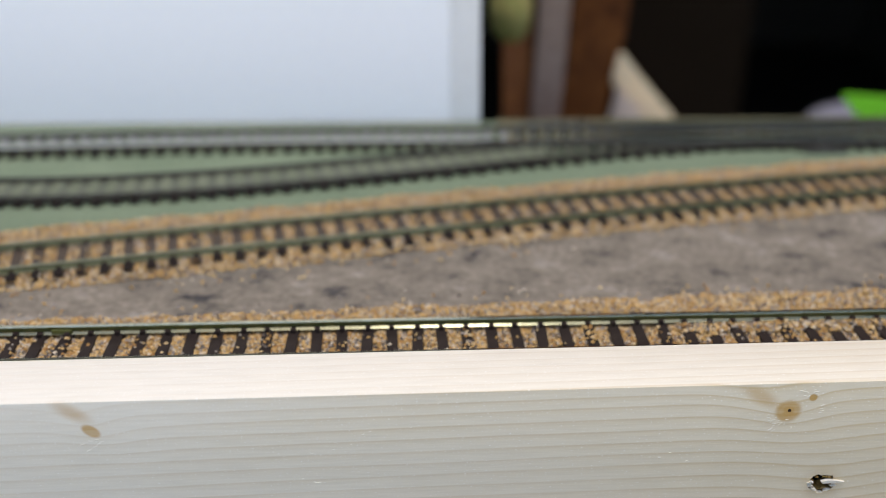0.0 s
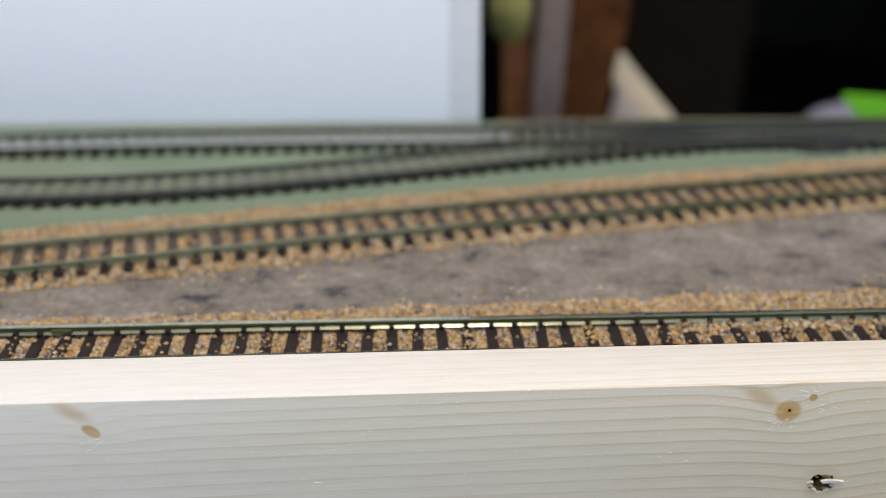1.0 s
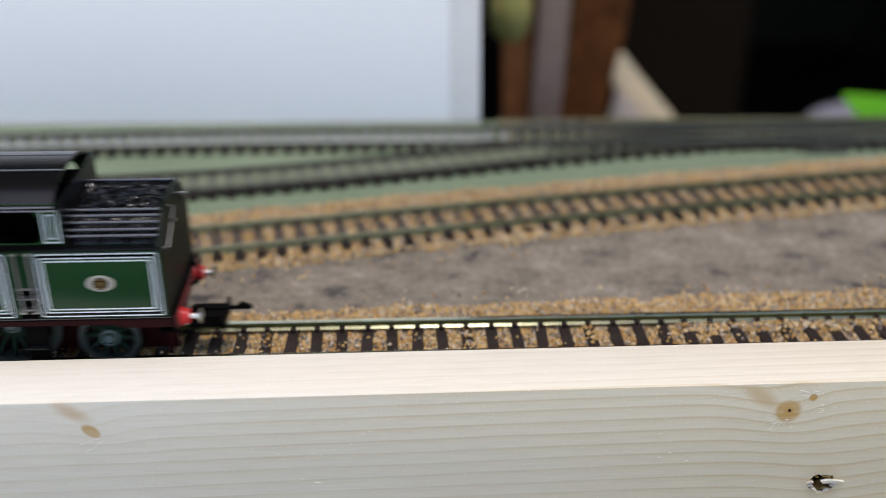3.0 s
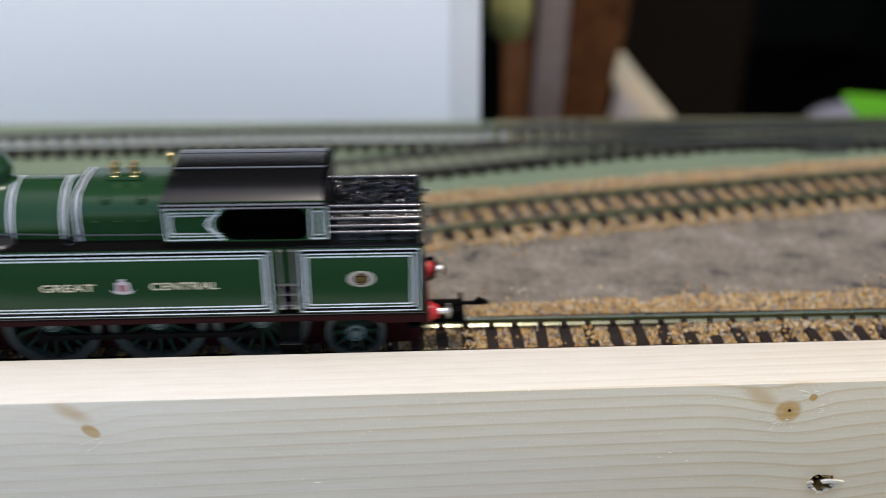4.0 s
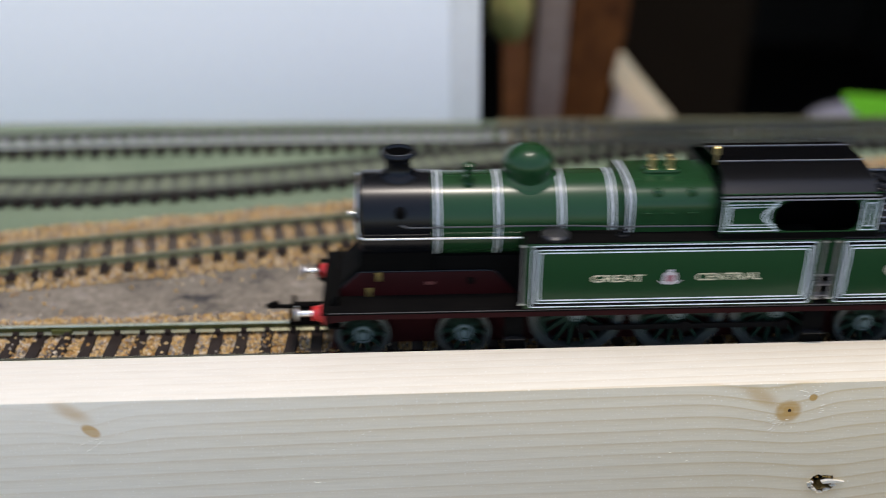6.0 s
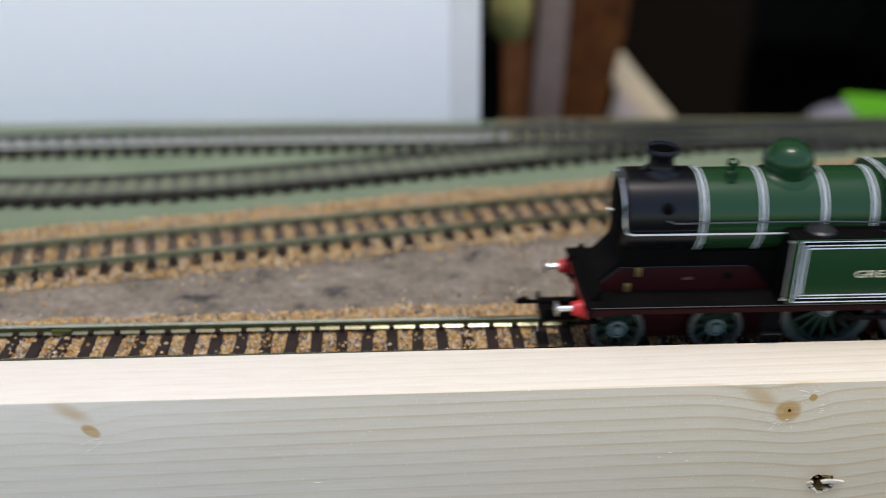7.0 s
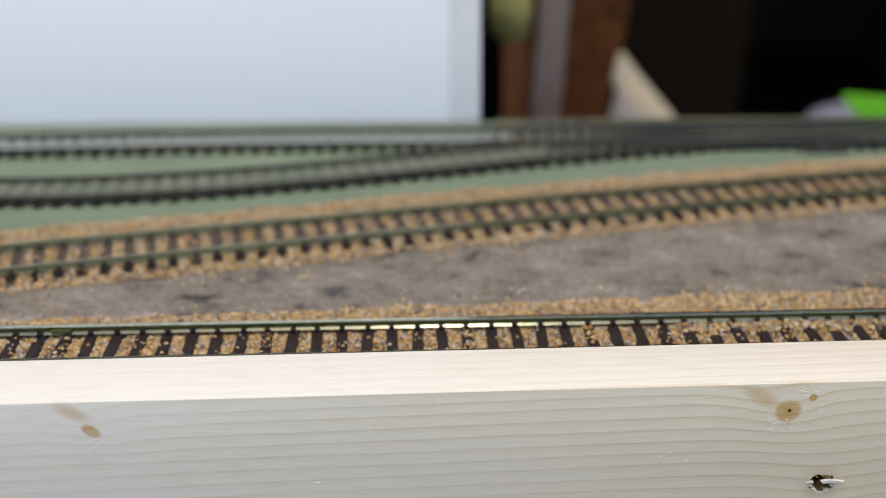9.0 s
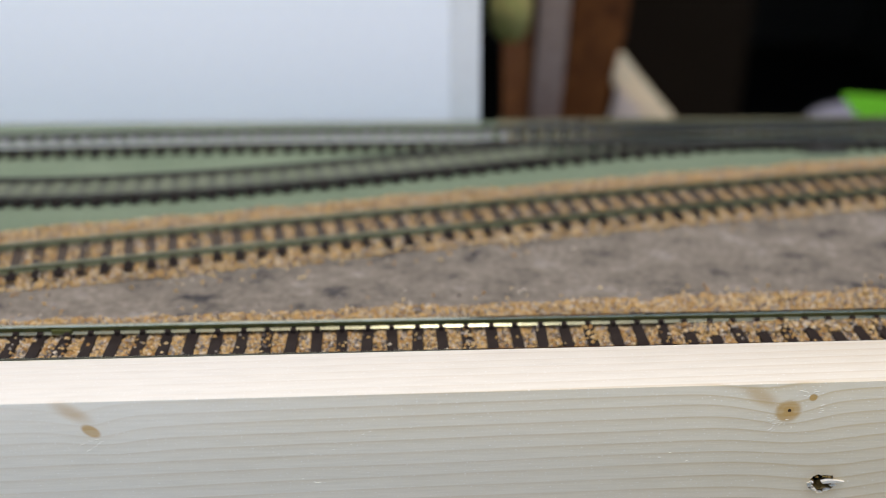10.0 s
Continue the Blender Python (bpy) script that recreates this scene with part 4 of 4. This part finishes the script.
def frames_and_running_gear(top):
    part("running_plate", shape(box, -50.7, 106.4, -16.6, 16.6, 15.9, 16.9, 0.15), MATT, top)
    for s in (-1, 1):
        y0, y1 = sorted((s * 15.7, s * 16.4))
        v = part("valance", shape(prism, [(-49, 16.1), (106.2, 16.1), (106.2, 13.6), (95, 13.6), (92, 14.5), (-42, 14.5), (-49, 13.6)], y0, y1), MAROON, top, "maroon valance")
        part("valance_line", shape(box, -49, 106.3, *sorted((s * 16.58, s * 16.68)), 16.4, 16.62), WHITE_DIM, v, "thin pale edge line")
        y0, y1 = sorted((s * 7.9, s * 8.7))
        f = part("front_frame", shape(prism, [(-48.4, 16.9), (-41.2, 23.4), (-7.9, 23.4), (-1.6, 16.9)], y0, y1, 0.1), MAROON, top, "maroon front frame plate")
        part("frame_edge", shape(tube, [(-48.3, s * 8.35, 17.0), (-41.2, s * 8.35, 23.5), (-9.6, s * 8.35, 23.5), (-7.4, s * 8.35, 23.0), (-1.6, s * 8.35, 17.0)], 0.32), BLACK, f)
        for x, z in ((-36.5, 22.3), (-39.0, 17.9)):
            part("lamp_iron", shape(box, x - 0.75, x + 0.75, *sorted((s * 8.7, s * 9.2)), z - 1.2, z + 1.4, 0.1), BRASS_DULL, f, "small brass lamp bracket")
        part("lubricator_boss", shape(box, -25, -22.6, *sorted((s * 8.7, s * 9.2)), 20.1, 20.7), MAROON_LIGHT, f)
        part("lubricator_boss", shape(lathe, [(0.9, s * 8.7), (0.9, s * 9.4), (0.4, s * 9.5)], (-13.6, 0, 21.0), "y", 12), MATT, f)
        for x, w in ((-3.0, 5.0), (72.8, 5.6)):
            st = part("footstep", shape(box, x - w / 2, x + w / 2, *sorted((s * 14.6, s * 15.3)), 3.0, 14.2, 0.1), MATT, top, "dark hanging footstep")
            for z in (3.0, 8.2):
                part("tread", shape(box, x - w / 2, x + w / 2, *sorted((s * 14.6, s * 17.2)), z, z + 0.4, 0.1), BLACK, st)
        part("main_frame", shape(box, -47, 105, *sorted((s * 5.8, s * 6.6)), 2.0, 16), MAROON, top, "dark maroon main frame")
    part("underframe_block", shape(box, -30, 100, -5.6, 5.6, 2.0, 16, 0.5), MATT, top)
    part("ashpan", shape(prism, [(28, 13), (60, 13), (57, 4), (31, 4)], -5.7, 5.7), MATT, top)
    part("boiler_underside", shape(box, -23, 60, -8, 8, 16.9, 27.5, 0.5), MATT, top)
    for x0, x1, xf in ((-50.4, -48.8, -1), (106.2, 107.4, 1)):
        part("buffer_beam", shape(box, *((x0 + 0.5, x1) if xf < 0 else (x0, x1 - 0.5)), -15.5, 15.5, 11.6, 15.95, 0.15), MATT, top, "dark buffer beam")
        part("beam_face", shape(box, *((x0, x0 + 0.5) if xf < 0 else (x1 - 0.5, x1)), -15.4, 15.4, 12.6, 15.9, 0.1), RED_FACE if xf < 0 else RED_DARK, top, "red painted beam face")
        xo = x0 if xf < 0 else x1
        for s in (-1, 1):
            y = 11.4 * s
            h, k = (1.2, 0.1) if xf < 0 else (0.6, 1.4)
            stock = part("buffer", shape(lathe, [(2.5, xo), (2.5, xo + 0.5 * xf), (2.15, xo + 0.7 * xf), (1.75, xo + (h + 1.6) * xf), (1.5, xo + h * xf + 1.7 * xf)], (0, y, 13.7), "x", 20), RED, top, "red buffer stock")
            e = xo + (h + 1.6) * xf
            part("buffer_head", shape(lathe, [(0.85, e - 0.2 * xf), (0.85, e + (3.2 - k) * xf), (1.95, e + (3.7 - k) * xf), (2.05, e + (4.1 - k) * xf), (1.2, e + (4.5 - k) * xf), (0.1, e + (4.6 - k) * xf)], (0, y, 13.7), "x", 20), STEEL, stock, "bright steel buffer head")
        hook = bmesh.new()
        tube(hook, [(xo, 0, 9.6), (xo + 8 * xf, 0, 9.4), (xo + 15.5 * xf, 0, 9.4)], 0.55, 6)
        box(hook, *sorted((xo + 8.5 * xf, xo + 9.4 * xf)), -6.5, 6.5, 5.8, 9.0)
        box(hook, *sorted((xo, xo + 9 * xf)), -3.4, 3.4, 5.6, 8.8)
        prism(hook, [(xo + 12 * xf, 9.2), (xo + 15.8 * xf, 9.2), (xo + 15.8 * xf, 9.9), (xo + 13 * xf, 11.0), (xo + 12 * xf, 10.0)], -0.5, 0.5)
        part("coupling", hook, MATT, top, "black tension hook coupling")
        pipe = [(xo, 4.5, 14), (xo + 1.6 * xf, 4.5, 15), (xo + 2.2 * xf, 4.5, 18.5), (xo + 1.2 * xf, 4.5, 20.6), (xo - 0.3 * xf, 4.5, 20.0)]
        part("brake_pipe", shape(tube, pipe, 0.6), MATT, top, "black brake pipe")
    for x in (-48.2, 103.6):
        for s in (-1, 1):
            g = part("guard_iron", shape(prism, [(x - 1.6, 13.4), (x + 1.8, 13.4), (x + 1.2, 8.0), (x + 0.6, 2.2), (x - 0.9, 2.2), (x - 0.6, 8.0)], *sorted((s * 9.4, s * 10.2))), MAROON, top, "dark maroon guard iron")
            part("bracket", shape(box, x - 1.9, x + 2.0, *sorted((s * 9.2, s * 12.6)), 9.6, 10.3, 0.1), MATT, g)
    part("front_apron", shape(prism, [(-49, 16.9), (-47.4, 19.6), (-46.4, 19.6), (-46.4, 16.9)], -13.5, 13.5), MATT, top)


PIPE_GREY = mat("pipe_grey", (0.07, 0.072, 0.075), 0.3, metal=0.5)
WHITE_DIM = mat("pale_edge", (0.09, 0.08, 0.08), 0.5)
BRASS_DULL = mat("dull_brass", (0.34, 0.26, 0.10), 0.4, metal=0.9)
MAROON_LIGHT = mat("worn_maroon", (0.14, 0.04, 0.035), 0.5)
RED_FACE = mat("beam_red", (0.30, 0.012, 0.012), 0.45, alt=(0.22, 0.01, 0.01))
RED_DARK = mat("dull_red", (0.12, 0.014, 0.014), 0.45)


def tanks_and_bunker(top):
    for s in (-1, 1):
        face = 17.3 * s
        y0, y1 = sorted((s * 8.6, face))
        tank = part("side_tank", shape(box, -1.2, 70.6, y0, y1, 17.0, 34.9, 0.5), GREEN, top, "green lined side tank")
        part("tank_front", shape(box, -1.5, -1.15, *sorted((s * 8.6, s * 17.15)), 17.0, 34.8, 0.1), MATT, tank, "black front sheet of the tank")
        lining(tank, 0.2, 69.7, 17.4, 34.6, face)
        part("tank_top", shape(box, -1.0, 70.4, *sorted((s * 8.8, s * 17.1)), 34.85, 35.1, 0.1), MATT, tank, "black tank top")
        part("filler_cap", shape(lathe, [(3.6, 34.9), (3.6, 35.7), (3.0, 36.2), (0.1, 36.4)], (6.2, 13.4 * s, 0), "z", 24), LID_GREY, tank, "grey-black oval filler lid")
        part("tank_vent", shape(lathe, [(1.5, 34.9), (1.5, 35.5), (0.9, 35.8), (0.9, 36.5), (1.1, 36.6), (0.1, 36.8)], (22.5, 13.6 * s, 0), "z", 16), BLACK, tank, "small glossy black vent")
        for x, z0, z1 in ((-1.7, 18.4, 34.2), (71.6, 18.6, 34.2), (74.6, 18.6, 34.2)):
            hr = part("grab_rail", shape(tube, [(x, s * 16.9, z0), (x, s * 17.0, z1)], 0.3), STEEL_DULL, top, "steel grab rail")
            for z in (z0, z1):
                part("knob", shape(box, x - 0.65, x + 0.65, *sorted((s * 16.4, s * 17.3)), z - 0.22, z + 0.22, 0.1), STEEL, hr)
        # bunker side with its plate
        by0, by1 = sorted((s * 12.0, face))
        bunker = part("bunker_side", shape(box, 75.4, 105.6, by0, by1, 17.0, 34.9, 0.5), GREEN, top, "green lined bunker side")
        lining(bunker, 76.0, 105.0, 17.4, 34.6, face)
        oval = [(90.8 + 3.35 * math.cos(a), 26.5 + 2.1 * math.sin(a)) for a in np.linspace(0, 2 * math.pi, 33)[:-1]]
        plate = part("number_plate", shape(prism, oval, face, face + 0.25 * s), CREAM_DIM, bunker, "oval number plate with a pale rim")
        inner = [(90.8 + 1.85 * math.cos(a), 26.5 + 1.6 * math.sin(a)) for a in np.linspace(0, 2 * math.pi, 33)[:-1]]
        part("plate_field", shape(prism, inner, face + 0.2 * s, face + 0.3 * s), MAROON, plate, "dark plate field")
        for x in (89.9, 90.8, 91.7):
            part("plate_bar", shape(box, x - 0.32, x + 0.32, *sorted((face + 0.25 * s, face + 0.42 * s)), 25.9, 27.1), BRASS_DULL, plate, "raised bar")
        for x0, x1 in ((89.5, 92.1),):
            for z in (25.4, 27.6):
                part("plate_bar", shape(box, x0, x1, *sorted((face + 0.25 * s, face + 0.38 * s)), z - 0.15, z + 0.15), BRASS_DULL, plate, "raised bar")
        # cab side sheet, in pieces round the opening
        c0, c1 = sorted((s * 15.9, s * 16.5))
        left = [(45.2, 34.9), (83.6, 34.9), (83.6, 36.7)] + [(62.2 - 4.6 * math.sin(radians(a)), 40.8 - 4.1 * math.cos(radians(a))) for a in range(0, 181, 15)] + [(62.2, 46.6), (45.2, 46.6)]
        cab = part("cab_side", shape(prism, left, c0, c1), GREEN, top, "green lined cab side sheet")
        part("cab_side", shape(prism, [(76.4, 36.7), (83.6, 36.7), (83.6, 46.6), (62.2, 46.6), (62.2, 44.9), (76.4, 44.9)] + [(76.4 + 2.6 * math.sin(radians(a)), 42.3 + 2.6 * math.cos(radians(a))) for a in (20, 45, 70, 90)] + [(79.0, 39.3)] + [(76.4 + 2.6 * math.cos(radians(a)), 39.3 - 2.6 * math.sin(radians(a))) for a in (20, 45, 70)], c0, c1), GREEN, top, "green lined cab side sheet")
        yy = 16.5 * s
        bm = bmesh.new()
        for o in (0.1, 1.05, 1.75):
            sweep = [(62.2 - (5.2 + o) * math.sin(radians(a)), 41.05 - (4.15 - o) * math.cos(radians(a)) / math.cos(radians(30))) for a in range(30, 151, 15)]
            ring_line(bm, [(45.5 + o, 36.9 + o)] + sweep + [(45.5 + o, 45.2 - o)], 0.26, yy, yy + 0.07 * s)
        part("lining", bm, WHITE, cab, "white lining", False)
        bm = shape(ring_line, [(79.2, 36.9), (83.3, 36.9), (83.3, 45.2), (79.2, 45.2)], 0.3, yy, yy + 0.07 * s)
        ring_line(bm, [(80.3, 37.9), (82.2, 37.9), (82.2, 44.2), (80.3, 44.2)], 0.3, yy, yy + 0.07 * s)
        part("lining", bm, WHITE, cab, "white lining", False)
        part("waist_band", shape(box, 45.2, 83.6, *sorted((s * 16.45, s * 16.56)), 34.95, 36.6), MATT, cab, "black waist band")
        part("eave_band", shape(box, 45.2, 83.6, *sorted((s * 16.45, s * 16.56)), 44.92, 46.6), MATT, cab, "black eave band")
        # the doorway between tank and bunker
        part("cab_door", shape(box, 70.4, 75.6, *sorted((s * 15.4, s * 15.9)), 24.6, 35.6), GREEN, top, "green cab door")
        dr = part("door_recess", shape(box, 70.4, 75.6, *sorted((s * 14.2, s * 14.8)), 17, 24.7), MATT, top)
        for z in (19.0, 22.0, 24.6):
            part("door_step", shape(box, 70.6, 75.4, *sorted((s * 14.8, s * 16.6)), z - 0.15, z + 0.15), STEEL_DULL, dr, "thin steel step")
    tank = [o for o in top.children if o.name.startswith("side_tank")][0]
    lettering("GREAT", 15.1, 27.8, 24.3, 2.0, -17.3, tank)
    lettering("CENTRAL", 40.8, 56.9, 24.4, 2.0, -17.3, tank)
    crest = part("crest", shape(prism, [(32.7, 26.5), (34.3, 27.0), (35.9, 26.5), (36.1, 24.7), (35.4, 23.8), (34.3, 23.3), (33.2, 23.8), (32.5, 24.7)], -17.5, -17.3), CREST_PALE, tank, "small pale crest transfer")
    part("shield", shape(prism, [(33.3, 26.0), (35.3, 26.0), (35.2, 24.6), (34.3, 23.8), (33.4, 24.6)], -17.56, -17.45), CREST_RED, crest, "red shield")
    part("scroll", shape(prism, [(31.4, 24.7), (32.6, 23.6), (36.0, 23.6), (37.2, 24.7), (36.0, 24.3), (32.6, 24.3)], -17.56, -17.45), CREST_PALE, crest)
    part("plume", shape(prism, [(33.8, 26.8), (34.8, 26.8), (35.1, 27.5), (33.5, 27.5)], -17.5, -17.35), CREST_PALE, crest)
    # cab front, back and inside
    for x in (45.2, 83.0):
        part("cab_end", shape(box, x, x + 0.6, -16.0, 16.0, 24, 46.6), BLACK, top)
    # shade painted near-black; the added core stops light from the far opening
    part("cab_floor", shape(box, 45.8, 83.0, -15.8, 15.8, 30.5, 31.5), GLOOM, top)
    part("cab_light_block", shape(box, 52, 83, -4, 4, 31.5, 47.0), GLOOM, top)
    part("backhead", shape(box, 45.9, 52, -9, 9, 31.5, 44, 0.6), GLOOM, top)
    def roof_z(y):
        return 45.9 + 4.8 * (1 - (abs(y) / 16.4) ** 2.7)

    ys = [16.4 * math.sin(radians(a)) for a in range(90, -91, -6)]
    roof_sec, under = [(y, roof_z(y)) for y in ys], [(y * 0.96, roof_z(y) - 0.7) for y in ys]
    bm = shape(loft_x, roof_sec + under[::-1], [45.2, 82.4])
    for v in bm.verts:
        if v.co.x < 50:
            v.co.x += 1.5 * (1 - (v.co.y / 16.4) ** 2)
    roof = part("cab_roof", bm, ROOF_BLACK, top, "curved satin black cab roof")
    for y in (-5.0, 5.0):
        z = roof_z(y)
        part("roof_rib", shape(box, 46.5, 82.5, y - 0.2, y + 0.2, z - 0.2, z + 0.17), ROOF_LINE, roof, "fine raised roof rib")
    part("rain_strip", shape(tube, [(45.1, -16.5, 46.0), (82.5, -16.5, 46.0)], 0.25), ROOF_LINE, roof)
    part("rain_strip", shape(tube, [(45.1, -16.75, 45.2), (83.4, -16.75, 45.2)], 0.16), ROOF_LINE, roof)
    part("rain_strip", shape(tube, [(45.1, 16.5, 46.0), (82.5, 16.5, 46.0)], 0.25), ROOF_LINE, roof)
    # bunker back, coal rails and coal
    arch = [(-17.0, 17.0), (17.0, 17.0), (17.0, 34.6), (15.2, 36.2), (12.9, 38.6), (11.1, 40.2), (8.6, 41.6), (5.0, 42.0), (0, 42.1)]
    arch += [(-y, z) for y, z in arch[-2:1:-1]]
    part("bunker_back", shape(loft_x, arch, [104.6, 105.8]), BACK_GREEN, top, "dark green arched bunker back sheet")
    part("bunker_front", shape(loft_x, arch, [83.6, 84.2]), MATT, top)
    for s in (-1, 1):
        part("lamp_bracket", shape(box, 106.2, 108.0, s * 8 - 0.4, s * 8 + 0.4, 38.2, 38.8), STEEL, top)
        part("bunker_handrail", shape(tube, [(105.6, s * 14.6, 34.0), (107.0, s * 14.3, 34.4), (107.0, s * 4.2, 40.2), (105.6, s * 3.8, 40.5)], 0.3), WIRE, top, "steel handrail on the bunker back")
        part("bunker_rim", shape(box, 75.6, 106.2, *sorted((s * 15.0, s * 17.2)), 34.8, 35.3, 0.15), BLACK, top)
        for y, z in ((14.4, 37.5), (13.3, 38.6), (12.0, 39.9), (10.6, 41.0), (9.0, 41.8)):
            part("coal_rail", shape(tube, [(83.6, s * y, z), (104.9, s * y, z)], 0.5, 12), RAIL_BLACK, top, "glossy black coal rail")
        for x in (85.2, 91.4, 97.6, 103.6):
            part("rail_upright", shape(tube, [(x, s * 16.0, 35), (x, s * 15.4, 36), (x, s * 13.9, 37.6), (x, s * 12.3, 39.2), (x, s * 10.6, 40.7), (x, s * 8.8, 41.7)], 0.28, 6), MATT, top)
    part("coal_bed", shape(loft_x, [(-13.6, 35), (13.6, 35), (11.2, 38), (9.2, 40), (6, 40.6), (-6, 40.6), (-9.2, 40), (-11.2, 38)], [84.2, 105.0]), COAL, top)
    rng = random.Random(11)
    bm = bmesh.new()
    for k in range(330):
        x, y = rng.uniform(84.4, 104.2), rng.uniform(-13.6, 13.6)
        z = 41.5 - 5.9 * max(0.0, (abs(y) - 6.5) / 8.0) ** 1.1 + 0.9 * noise.noise(Vector((x / 4, y / 4, 1)))
        r = rng.uniform(0.7, 1.35)
        vs = [(Vector((rng.gauss(0, 1), rng.gauss(0, 1), rng.gauss(0, 1))).normalized() * r * rng.uniform(0.8, 1.15) + Vector((x, y, z))) for _ in range(9)]
        bmesh.ops.convex_hull(bm, input=[bm.verts.new(v) for v in vs])
    loose = [v for v in bm.verts if not v.link_faces]
    bmesh.ops.delete(bm, geom=loose, context="VERTS")
    c = part("coal_load", bm, COAL, top, "heaped glossy black coal lumps", False)
    tagged(c, kind="stuff")


BACK_GREEN = mat("bunker_back_green", (0.004, 0.009, 0.005), 0.45, alt=(0.003, 0.007, 0.004), big=120, small=1800, spec=0.12)
WIRE = mat("grey_wire", (0.11, 0.115, 0.115), 0.4, metal=0.6)
LID_GREY = mat("lid_grey", (0.02, 0.019, 0.02), 0.3)
CREAM_DIM = mat("plate_rim", (0.50, 0.46, 0.40), 0.4, metal=0.2)
STEEL_DULL = mat("dull_steel", (0.30, 0.29, 0.29), 0.35, metal=0.6)
CREST_PALE = mat("crest_pale", (0.55, 0.50, 0.50), 0.5)
CREST_RED = mat("crest_red", (0.33, 0.12, 0.14), 0.5)
ROOF_BLACK = mat("roof_black", (0.003, 0.003, 0.0034), 0.21, alt=(0.005, 0.005, 0.0055), big=120, small=1800, spec=0.36)
ROOF_LINE = mat("roof_line", (0.19, 0.19, 0.21), 0.3)
RAIL_BLACK = mat("coal_rail_black", (0.03, 0.03, 0.033), 0.16, spec=1.0, coat=1.0)
WHEELS = ((-40.9, 6.5, 10, 2.7, False), (-15.2, 6.5, 10, 2.7, False), (13.4, 11.4, 16, 2.5, True), (39.5, 11.4, 16, 2.5, True), (65.2, 11.4, 16, 2.5, True), (88.7, 7.1, 10, 2.6, False))


def tank_engine():
    top = tagged(new("model_locomotive"), "green lined model tank engine with black smokebox on the front track", "locomotive")
    boiler_parts(top)
    frames_and_running_gear(top)
    tanks_and_bunker(top)
    rods = []
    for s in (-1, 1):
        bm = shape(box, 13.4, 65.2, *sorted((s * 11.2, s * 11.8)), -0.75, 0.75, 0.15)
        for x in (13.4, 39.5, 65.2):
            lathe(bm, [(1.5, s * 11.1), (1.5, s * 12.0), (0.6, s * 12.1)], (x, 0, 0), "y", 16)
        rods.append(part("coupling_rod", bm, ROD, top, "dark steel coupling rod"))
    return top, [wheelset(top, *w) for w in WHEELS], rods


ROD = mat("rod_steel", (0.007, 0.006, 0.006), 0.6, metal=0.0, alt=(0.004, 0.004, 0.004), spec=0.04)
ENGINE, AXLES, RODS = tank_engine()
# seconds and millimetres along the track: a steady crawl of about 65 mm a second
RUN = [(0.0, -353.0), (1.0, -288.5), (2.0, -222.6), (2.5, -191.2), (3.2, -147.5), (4.0, -98.3), (4.5, -65.3), (5.0, -33.2), (5.5, 0.0), (6.2, 46.3), (7.0, 98.2), (7.5, 128.7), (8.0, 161.0), (8.5, 188.9), (9.0, 220.5), (10.0, 283.0)]


def along(t):
    """How far the engine stands along the track, in mm."""
    return float(np.interp(t, [r[0] for r in RUN], [r[1] for r in RUN]))


def motions():
    climb = -math.tan(radians(CLIMB))
    walk(ENGINE, [(t, pose(x * MM, 0, climb * x * MM, 0, CLIMB, 0)) for t, x in RUN])
    for rod, ahead in zip(RODS, (0.0, math.pi / 2)):
        turns = [(k * 0.1, along(k * 0.1) / 11.4 + 6.05 + ahead) for k in range(101)]
        walk(rod, [(t, pose(3.8 * math.sin(a) * MM, 0, (11.4 + 3.8 * math.cos(a)) * MM)) for t, a in turns])
    for ax, (x, r, *_) in zip(AXLES, WHEELS):
        step = 0.1
        walk(ax, [(k * step, pose(x * MM, 0, r * MM, 0, math.degrees(along(k * step) / r), 0)) for k in range(101)])


motions()
